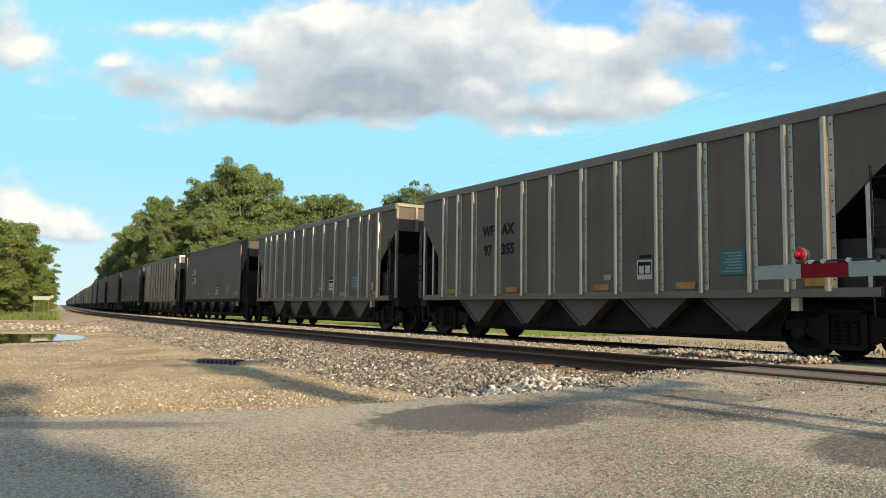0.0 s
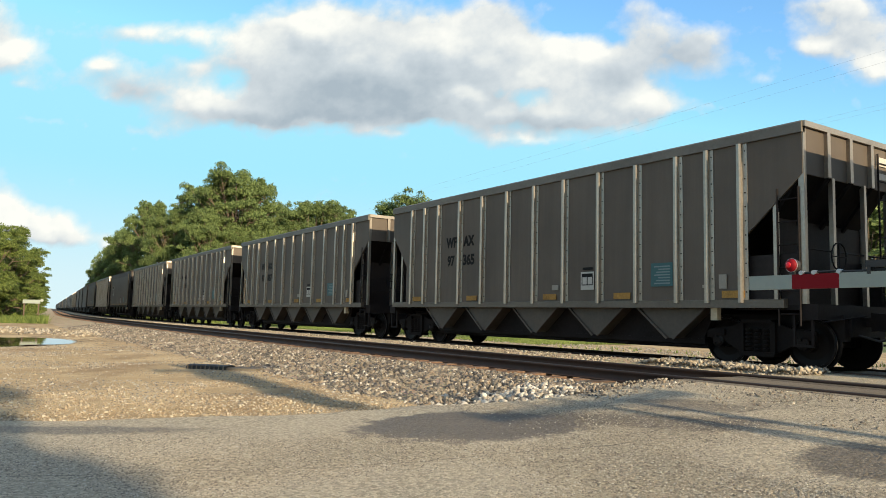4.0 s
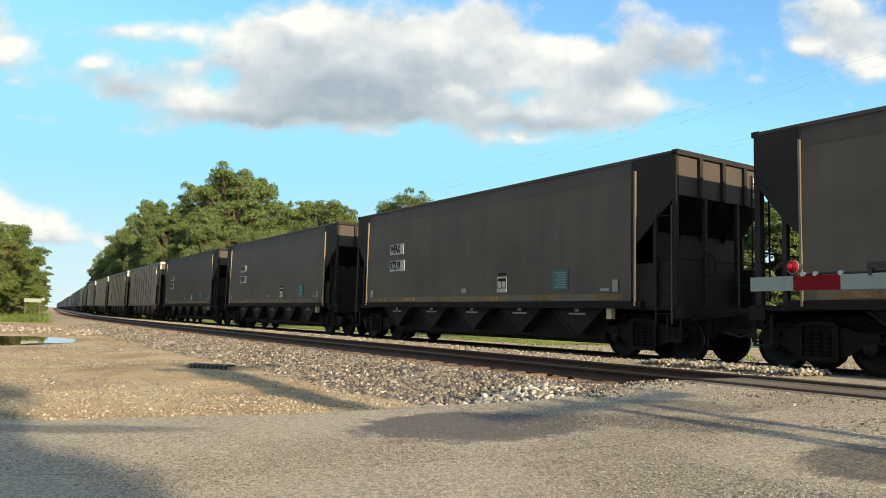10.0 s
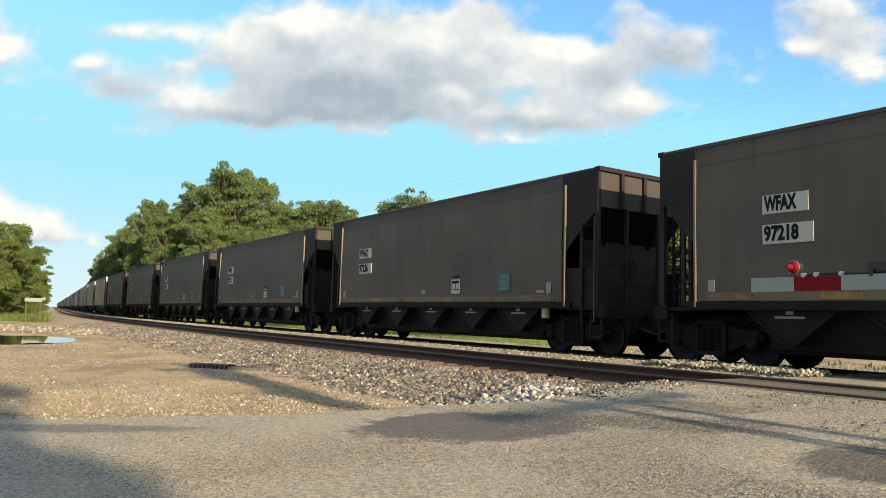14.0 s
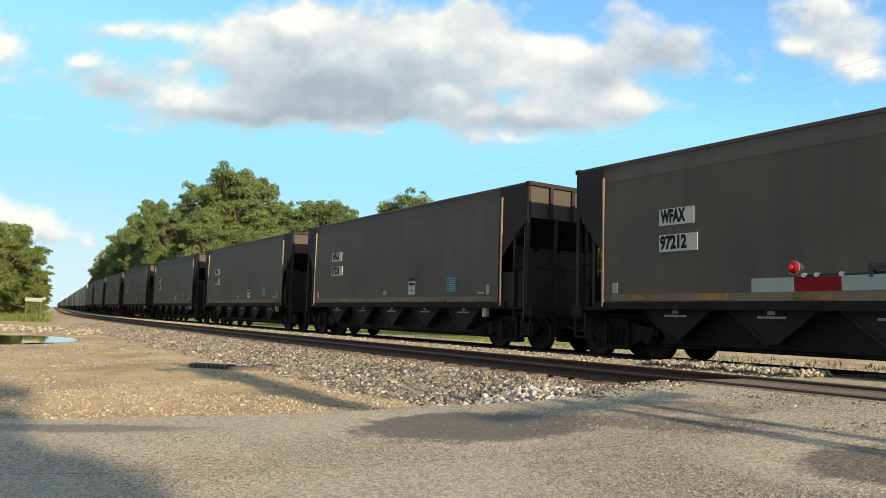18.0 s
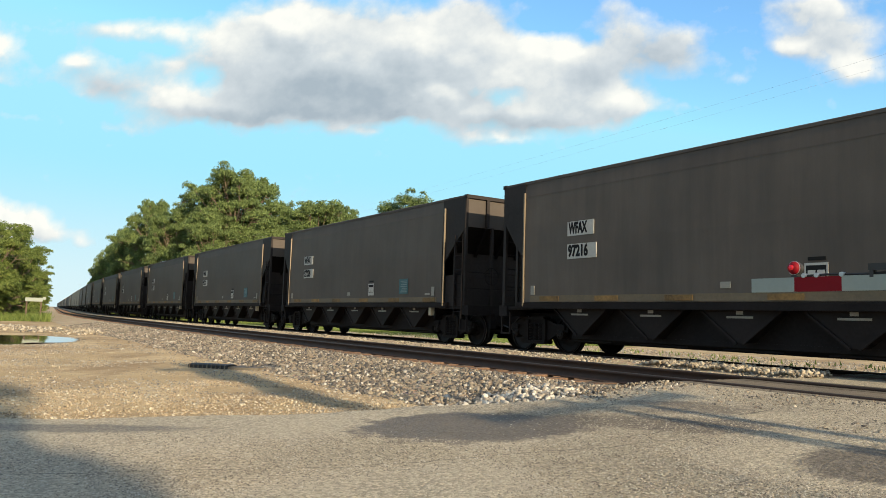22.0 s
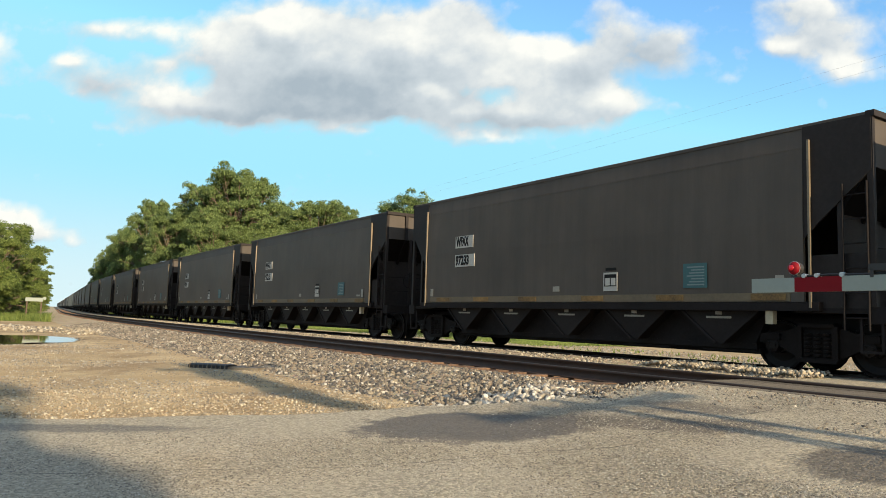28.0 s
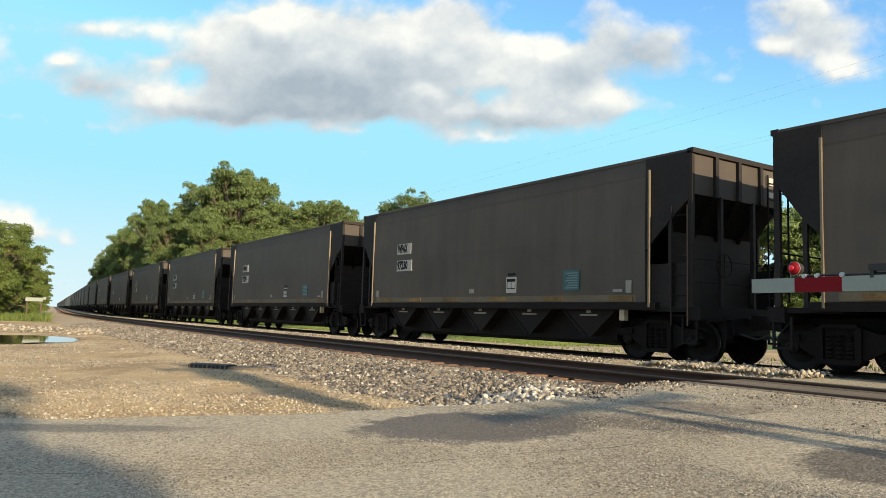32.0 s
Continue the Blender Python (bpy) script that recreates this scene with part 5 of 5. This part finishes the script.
def tree_kind(seed, height, spread, leaves, leaf_size, mat, base=0.25, puffs=46):
    """Trunk and limb mesh, and a crown of leaf masses that hang round the limbs' ends, with gaps between them."""
    r = random.Random(seed)
    wood, tips = MB(), []
    th = height * (base + 0.22)
    trunk = [Vector((r.uniform(-0.02, 0.02), r.uniform(-0.02, 0.02), 0)) * height * (i > 0) + Vector((0, 0, th * i / 5)) for i in range(6)]
    wood.tube(trunk, [height * 0.024 * (1.25 - 0.1 * i) for i in range(6)], 10)
    for i in range(puffs):
        f = (i + 0.5) / puffs * 0.94
        a = i * 2.39996 + r.uniform(-0.5, 0.5)
        # widest at two fifths of the crown, rounded off above
        wide = math.sqrt(max(0.0, 1 - (abs(f - 0.42) / (0.60 if f > 0.42 else 0.62)) ** 2.4))
        reach = spread * wide * (r.uniform(0.25, 0.6) if i % 3 == 0 else r.uniform(0.68, 1.05))
        size = spread * r.uniform(0.13, 0.27)
        end = Vector((math.cos(a) * reach, math.sin(a) * reach, height * (base + (1 - base) * (0.05 + 0.95 * (f / 0.94) ** 0.8)) - size * 0.8))
        start = trunk[2 + min(3, int(f * 5))]
        mid = start.lerp(end, 0.5) + Vector((r.uniform(-0.4, 0.4), r.uniform(-0.4, 0.4), height * 0.03))
        wood.tube([start, mid, end], [height * 0.009 * (1.3 - f), height * 0.006, height * 0.002], 6)
        tips.append((end, size))
        for k in range(3):
            q = end + Vector((r.gauss(0, 1), r.gauss(0, 1), r.gauss(-0.25, 0.5))) * size * 0.8
            wood.tube([mid.lerp(end, r.uniform(0.4, 1.0)), q], [height * 0.003, height * 0.001], 4)
            tips.append((q, size * r.uniform(0.35, 0.65)))
    rs = np.random.RandomState(seed)
    c = np.array([tuple(t[0]) for t in tips])
    sz = np.array([t[1] for t in tips])
    pick = rs.choice(len(tips), leaves, p=sz ** 2 / np.sum(sz ** 2))
    d = rs.normal(size=(leaves, 3))
    d /= np.linalg.norm(d, axis=1)[:, None]
    d[:, 2] = np.where(d[:, 2] < -0.35, -0.6 * d[:, 2], d[:, 2])
    pos = c[pick] + d * (sz[pick] * (0.35 + 0.75 * rs.rand(leaves) ** 0.6))[:, None] * np.array([1.2, 1.2, 0.72])
    pos[:, 2] = np.maximum(pos[:, 2], 0.2)
    nrm = d + np.array([0, 0, 0.5]) + 0.75 * rs.normal(size=(leaves, 3))
    a1 = np.cross(nrm, rs.normal(size=(leaves, 3)))
    a1 /= np.linalg.norm(a1, axis=1)[:, None]
    a2 = np.cross(nrm, a1)
    a2 /= np.linalg.norm(a2, axis=1)[:, None]
    k = (leaf_size * (0.5 + rs.rand(leaves)))[:, None]
    v = np.stack([pos - a1 * k - a2 * k * 0.4, pos + a1 * k * 0.3 - a2 * k * 0.5, pos + a1 * k * 0.5 + a2 * k], 1).reshape(-1, 3)
    return wood.mesh("trunk", M["bark"]), np_mesh("crown", v, np.arange(leaves * 3).reshape(-1, 3), mat)


def tree(name, kind, x, y, scale, rot, label, wide=1.0):
    t = thing(name, pose(x, y, GROUND - 0.05, 0, 0, rot), label, "tree", "trees")
    for nm, me in zip(("trunk", "crown"), kind):
        p = part(nm, me, None, t)
        p.scale = (scale * wide, scale * wide, scale)
    return t


def spot(px, dist):
    return dist * (px - 784) / 1296.6, dist


def build_trees():
    F = 1296.6
    kinds = [tree_kind(3, 18, 6.6, 90000, 0.14, M["leaf"], 0.25, 84), tree_kind(8, 18, 6.0, 80000, 0.14, M["leaf"], 0.22, 72), tree_kind(15, 18, 7.5, 90000, 0.15, M["leaf"], 0.15, 80), tree_kind(21, 10, 4.4, 60000, 0.10, M["leaf_b"], 0.05), tree_kind(27, 10, 3.8, 60000, 0.085, M["leaf_b"], 0.03)]
    coarse = [tree_kind(33, 18, 7.5, 30000, 0.24, M["leaf"], 0.1), tree_kind(39, 18, 8.0, 30000, 0.24, M["leaf"], 0.1)]
    # (bearing, crown top, distance, kind, width factor)
    far = [(413, 293, 92, 0, 0.72), (358, 322, 98, 1, 0.66), (264, 350, 104, 1, 0.52), (305, 372, 96, 2, 0.6), (228, 396, 116, 2, 0.5), (192, 436, 128, 2, 0.42), (210, 415, 122, 0, 0.42), (440, 362, 100, 1, 0.55), (481, 348, 104, 1, 0.42),
           (560, 350, 100, 0, 0.80), (530, 374, 108, 0, 0.7), (598, 362, 112, 1, 0.6), (428, 385, 90, 2, 0.6), (734, 343, 118, 2, 0.80), (762, 353, 118, 0, 0.5), (645, 384, 116, 0, 0.6), (820, 380, 112, 1, 0.9), (176, 462, 134, 2, 0.4), (375, 370, 88, 2, 0.65)]
    back = [(900, 375, 104, 2, 1.0), (980, 372, 98, 0, 1.0), (1070, 372, 104, 1, 1.1), (1150, 368, 96, 2, 1.0), (1235, 362, 100, 0, 1.0), (1320, 356, 96, 1, 1.0), (1400, 352, 100, 2, 1.0), (1470, 356, 94, 1, 0.9), (1545, 344, 92, 0, 1.0), (1620, 340, 96, 2, 1.0), (1720, 330, 90, 1, 1.0)]
    for i, (px, top, dist, k, wd) in enumerate(far + back):
        x, y = spot(px, dist)
        hz = 562 + 0.0266 * (px - 784)
        h = (hz - top) * dist / F + EYE[2] - GROUND
        tree("oak_tree", kinds[k] if px < 850 else coarse[i % 2], x, y, h / 18, i * 67 % 360, "broad leafy oak tree in the wood beyond the tracks", wd)
    for i, px in enumerate(range(250, 1650, 90)):
        x, y = spot(px, 84 + (i * 37) % 9)
        tree("shrub", kinds[3], x, y, 0.42 + 0.12 * ((i * 53) % 5) / 5, i * 131 % 360, "bushy undergrowth at the edge of the wood", 1.25)
    left = [(-30, 385, 62, 4), (12, 388, 68, 4), (30, 432, 82, 4), (-70, 370, 58, 3), (50, 466, 104, 3), (62, 484, 130, 3), (72, 500, 170, 3), (-8, 470, 64, 4), (36, 450, 92, 3), (56, 478, 112, 4), (14, 465, 72, 3)]
    for i, (px, top, dist, k) in enumerate(left):
        x, y = spot(px, dist)
        hz = 562 + 0.0266 * (px - 784)
        tree("roadside_tree", kinds[k], x, y, ((hz - top) * dist / F + EYE[2] - GROUND) / 10, i * 97 % 360, "bushy green tree beside the dirt track", 0.8)
    # trees behind the camera, known from the shade that they throw on the road
    for i, (x, y, s, k) in enumerate([(9.2, -18.25, 1.0, 3), (6.2, -19.8, 1.11, 4), (11.5, -18.8, 1.2, 4)]):
        tree("roadside_tree", kinds[k], x, y, s, i * 77, "leafy tree beside the road", 0.85 if i < 2 else 0.34)
    # far wood that closes the horizon
    rs = np.random.RandomState(4)
    n = 16000
    ang = rs.uniform(-2.4, 2.4, n)
    dist = rs.uniform(420, 520, n)
    pos = np.stack([np.sin(ang) * dist, np.cos(ang) * dist, GROUND + rs.rand(n) ** 1.5 * (8 + 2 * np.sin(ang * 23) + 1.5 * np.sin(ang * 61))], 1)
    u, off = to_track(pos[:, 0], pos[:, 1])
    pos = pos[(np.abs(off) > 75)]
    n = len(pos)
    a1 = rs.uniform(-1, 1, (n, 3)) * 1.3
    a2 = rs.uniform(-1, 1, (n, 3)) * 1.3
    v = np.stack([pos - a1, pos + a2, pos + a1, pos - a2], 1).reshape(-1, 3)
    tagged(new("far_wood", np_mesh("far_wood", v, np.arange(n * 4).reshape(-1, 4), M["leaf"])), "distant green wood along the horizon", "wood", kind="stuff")


def build_grass():
    def tufts(name, n, u0, u1, o0, o1, seed, h, label, mat):
        r = np.random.RandomState(seed)
        p, u, o = scatter(n, u0, u1, o0, o1, seed, lambda u, o, x, y: np.where(o < 5.4, on_ballast(u, o, x, y), GROUND + 0 * u))
        a = r.rand(n) * 6.283
        hh = h * (0.4 + 0.9 * r.rand(n)) * (0.5 + fbm(p[:, 0] * 0.3, p[:, 1] * 0.3, 51, 3))
        w = 0.02 + 0.03 * r.rand(n)
        d = np.stack([np.cos(a) * w, np.sin(a) * w, 0 * a], 1)
        tip = p + np.stack([r.normal(0, 0.35, n) * hh, r.normal(0, 0.35, n) * hh, hh], 1)
        v = np.stack([p - d, p + d, tip], 1).reshape(-1, 3)
        tagged(new(name, np_mesh(name, v, np.arange(n * 3).reshape(-1, 3), mat)), label, "grass", kind="stuff")

    tufts("grass", 26000, 24, 75, 12, 22, 61, 0.24, "sunlit green grass beyond the tracks", M["leaf_b"])
    tufts("weeds", 900, -6, 40, 4.6, 14, 64, 0.12, "thin weeds in the gravel behind the train", M["leaf_b"])
    tufts("grass", 12000, 75, 200, 5.2, 16, 62, 0.5, "green grass beyond the tracks", M["leaf_b"])
    tufts("grass", 9000, 55, 130, -34, -20, 63, 0.8, "tall green grass under the roadside trees", M["leaf_b"])
    u, o = to_track([-34.5], [60.0])
    tufts("grass", 7000, u[0] - 4, u[0] + 16, o[0] - 8, o[0] + 2.2, 65, 0.6, "tall green grass round the white board", M["leaf_b"])


def build_drain():
    d = thing("drain_inlet", pose(-4.95, 15.75, GROUND, 0, 0, -14), "low dark drain inlet with pale upright bars", "drain")
    part("body", MB().prism_x([(-0.02, -0.1), (0.4, -0.1), (0.4, 0.06), (0.30, 0.09), (0.03, 0.09), (-0.02, 0.07)], -0.46, 0.46), M["cable"], d, "dark opening under a rounded lip")
    for i in range(9):
        part("bar", MB().prism_x([(-0.06, -0.05), (-0.02, -0.05), (0.02, 0.10), (-0.03, 0.085)], -0.43 + i * 0.105, -0.412 + i * 0.105), M["timber"], d)
    part("slab", MB().prism_x([(0.0, -0.1), (0.42, -0.1), (0.40, 0.05), (0.04, 0.05)], 0.46, 1.15), M["timber"], d, "weathered slab beside the inlet")


def build_sign():
    x, y = spot(63, 60.5)
    s = thing("sign_board", pose(x, y, GROUND, 0, 0, 20), "white horizontal board on posts beside the tracks", "sign")
    part("board", MB().box(-0.62, 0.66, -0.03, 0.03, 1.58, 1.89), M["gate_white"], s, "white board")
    for px in (-0.5, 0.55):
        part("post", MB().box(px - 0.05, px + 0.05, 0.03, 0.11, -0.1, 1.86), M["wood_pole"], s)
    part("reflector", MB().lathe_y([(0.13, -0.05), (0.13, -0.03)], 0.78, 1.85, 12), M["gate_white"], s, "round white reflector")


# ---- clouds ----
D_SKY = 3300.0


def build_clouds():
    """Cloud deck on a far upright sheet that drifts with the wind. Blobs: centre, half widths (picture-like units at 1/1000 of the distance), weight."""
    deck = [(-73, 331, 100, 46, 1.3), (-184, 336, 85, 54, 1.3), (13, 374, 100, 46, 1.2), (-123, 395, 93, 42, 1.1), (-238, 306, 62, 35, 1.1), (-25, 304, 77, 25, 1.0), (-158, 284, 116, 15, 1.0), (-284, 274, 85, 12, 0.9), (68, 413, 54, 39, 1.0), (-215, 401, 46, 25, 1.0), (-289, 370, 42, 28, 0.9), (-355, 344, 46, 22, 0.7), (-364, 295, 50, 25, 0.9), (-448, 313, 46, 32, 0.9), (-495, 342, 25, 14, 0.9), (-393, 392, 77, 19, 0.7), (-477, 390, 46, 14, 0.5)]
    right = [(176, 370, 42, 23, 1.1), (129, 349, 46, 31, 1.0), (232, 356, 42, 31, 1.0), (205, 306, 69, 31, 1.2), (272, 304, 39, 25, 1.0), (142, 282, 77, 15, 1.0), (99, 253, 54, 12, 0.8), (51, 286, 42, 28, 0.75), (315, 378, 66, 32, 0.8), (268, 414, 39, 27, 0.7), (355, 392, 42, 29, 0.55), (252, 443, 31, 19, 0.45), (-369, 258, 54, 11, 0.5), (-436, 247, 39, 8, 0.3), (-118, 260, 19, 10, 0.55), (-85, 256, 11, 6, 0.5)]
    rim = [(563, 422, 81, 39, 0.9), (598, 372, 42, 25, 1.1), (515, 395, 37, 14, 0.8), (524, 456, 62, 17, 0.7), (455, 382, 15, 7, 0.4), (-617, 355, 46, 20, 0.9), (-652, 385, 39, 46, 0.9), (-594, 315, 22, 11, 0.45), (-531, 319, 35, 17, 0.4), (-574, 259, 100, 7, 0.22), (347, 298, 46, 9, 0.25), (426, 345, 31, 8, 0.25)]
    low = [(-579, 119, 39, 19, 1.1), (-525, 112, 29, 17, 1.1), (-626, 128, 35, 31, 1.2), (-469, 92, 14, 8, 0.6), (-546, 99, 54, 8, 0.8), (-680, 123, 46, 31, 1.1), (-504, 58, 93, 8, 0.2)]
    dull = [(-80, 311, 116, 22, 0.55), (-150, 284, 123, 14, 0.5), (-183, 320, 62, 23, 0.3), (-443, 305, 46, 19, 0.35), (315, 374, 58, 26, 0.4), (134, 276, 69, 11, 0.45), (232, 339, 31, 19, 0.35), (-18, 349, 62, 23, 0.2), (70, 294, 31, 19, 0.2), (563, 406, 46, 20, 0.25), (-291, 273, 85, 8, 0.35)]
    bright = [(-199, 405, 39, 15, 0.5), (-495, 342, 20, 11, 0.5), (176, 375, 35, 15, 0.5), (125, 345, 35, 20, 0.35), (260, 308, 35, 19, 0.4), (-393, 388, 69, 14, 0.2), (-297, 370, 39, 19, 0.3), (-363, 291, 42, 19, 0.3), (111, 250, 42, 6, 0.35), (597, 370, 35, 17, 0.5), (515, 396, 35, 9, 0.4), (-613, 357, 42, 17, 0.45), (-564, 126, 69, 23, 0.6), (13, 391, 85, 23, 0.2), (63, 286, 23, 15, 0.3), (7, 313, 31, 9, 0.35)]
    gaps = [(-310, 325, 32, 14, 0.5), (121, 314, 25, 11, 0.28), (152, 407, 35, 23, 0.5), (-427, 358, 35, 8, 0.28), (-368, 360, 19, 9, 0.28), (224, 396, 23, 11, 0.28), (38, 326, 17, 9, 0.22)]
    nx, nz = 620, 260
    gx, gz = np.linspace(-1150, 1150, nx), np.linspace(-12, 760, nz)
    X, Z = np.meshgrid(gx, gz)
    wx = X + 34 * (fbm(X / 46, Z / 36, 71, 5) - 0.5)
    wz = Z + 26 * (fbm(X / 50 + 9, Z / 40 + 4, 75, 5) - 0.5)

    def total(x, z):
        s = 0
        for cx, cz, rx, rz, w in deck + right + rim + low:
            s = s + w * np.exp(-0.9 * (((x - cx) / rx) ** 2 + ((z - cz) / rz) ** 2))
        for cx, cz, rx, rz, w in gaps:
            s = s - w * np.exp(-((x - cx) / rx) ** 2 - ((z - cz) / rz) ** 2)
        s = s + 0.9 * np.clip((np.abs(x) - 760) / 300, 0, 1) * fbm(x / 170, z / 90, 79, 4) + 0.8 * np.clip((z - 470) / 120, 0, 1) * fbm(x / 170, z / 90, 83, 4)
        return s

    T = total(wx, wz)
    puff = fbm(X / 44, Z / 30, 87, 6) - 0.5
    cover = T + 0.75 * puff
    # crowns catch the sun, bases stay grey
    above = total(wx + 6, wz + 14)
    lit = 0.62 + 0.40 * np.clip(T - above, -0.8, 0.8) + 0.6 * puff - 0.10 * np.clip(T - 0.9, 0, 1.5)
    for cx, cz, rx, rz, w in bright:
        lit = lit + 1.0 * w * np.exp(-(((wx - cx) / rx) ** 2 + ((wz - cz) / rz) ** 2))
    for cx, cz, rx, rz, w in dull:
        lit = lit - 0.85 * w * np.exp(-(((wx - cx) / rx) ** 2 + ((wz - cz) / rz) ** 2))
    lit = np.clip(lit, 0, 1)
    m, nt, b = nodes_of("cloud_vapour")
    nt.nodes.remove(b)
    a1, a2 = nt.nodes.new("ShaderNodeAttribute"), nt.nodes.new("ShaderNodeAttribute")
    a1.attribute_name, a2.attribute_name = "cover", "lit"
    n = noise_out(nt, 0.012, 7, 0.6)
    k = math_node(nt, "ADD", a1.outputs["Fac"], math_node(nt, "MULTIPLY", math_node(nt, "SUBTRACT", n, 0.5), 0.62))
    alpha = ramp(nt, k, [(0.22, (0, 0, 0)), (0.52, (0.42, 0.42, 0.42)), (0.92, (0.97, 0.97, 0.97))])
    li = math_node(nt, "ADD", a2.outputs["Fac"], math_node(nt, "MULTIPLY", math_node(nt, "SUBTRACT", n, 0.5), 0.42))
    col = ramp(nt, li, [(0.0, (0.41, 0.48, 0.54)), (0.5, (0.64, 0.695, 0.725)), (1.0, (1.0, 0.995, 0.92))])
    em, tr, mx = nt.nodes.new("ShaderNodeEmission"), nt.nodes.new("ShaderNodeBsdfTransparent"), nt.nodes.new("ShaderNodeMixShader")
    em.inputs["Strength"].default_value = CLOUD_GAIN
    nt.links.new(col, em.inputs["Color"])
    nt.links.new(alpha, mx.inputs[0])
    nt.links.new(tr.outputs[0], mx.inputs[1])
    nt.links.new(em.outputs[0], mx.inputs[2])
    nt.links.new(mx.outputs[0], nt.nodes["Material Output"].inputs["Surface"])
    V = np.stack([X.ravel() / 1000 * D_SKY, np.zeros(X.size), Z.ravel() / 1000 * D_SKY], 1)
    ob = tagged(new("cloud_backdrop", np_mesh("cloud_backdrop", V, grid_faces(nx, nz), m, {"cover": cover.ravel(), "lit": lit.ravel()}, True)), "broken white and grey cumulus clouds in a blue sky", "clouds", kind="structure")
    ob.visible_shadow = False
    ob.location = (0, D_SKY, EYE[2])
    return ob


CLOUD_GAIN = 0.52


def motions():
    rows = [i * 2.0 for i in range(17)]
    for n, car in CARS.items():
        walk(car, [(t, car_pose(n, t)) for t in rows])
    # wheels of the cars that pass near the camera
    for n in range(-6, 15):
        for tr in CARS[n].children:
            if tr.name.startswith("truck"):
                for w in tr.children:
                    if w.name.startswith("wheelset"):
                        at = w.location.copy()
                        walk(w, [(i * 0.08, pose(at.x, at.y, at.z, 0, math.degrees((travel(i * 0.08) - travel(0)) / 0.447), 0)) for i in range(401)])
    walk(SKY, [(t, pose(-7.2 * (t - 9.0), D_SKY, EYE[2] + 0.35 * (t - 9))) for t in (0.0, 16.0, 32.0)])


build_ground()
build_ballast()
build_road()
build_tracks()
build_train()
build_gate()
build_line()
build_trees()
build_grass()
build_sign()
build_drain()
build_stones()
build_chips()
SKY = build_clouds()
motions()
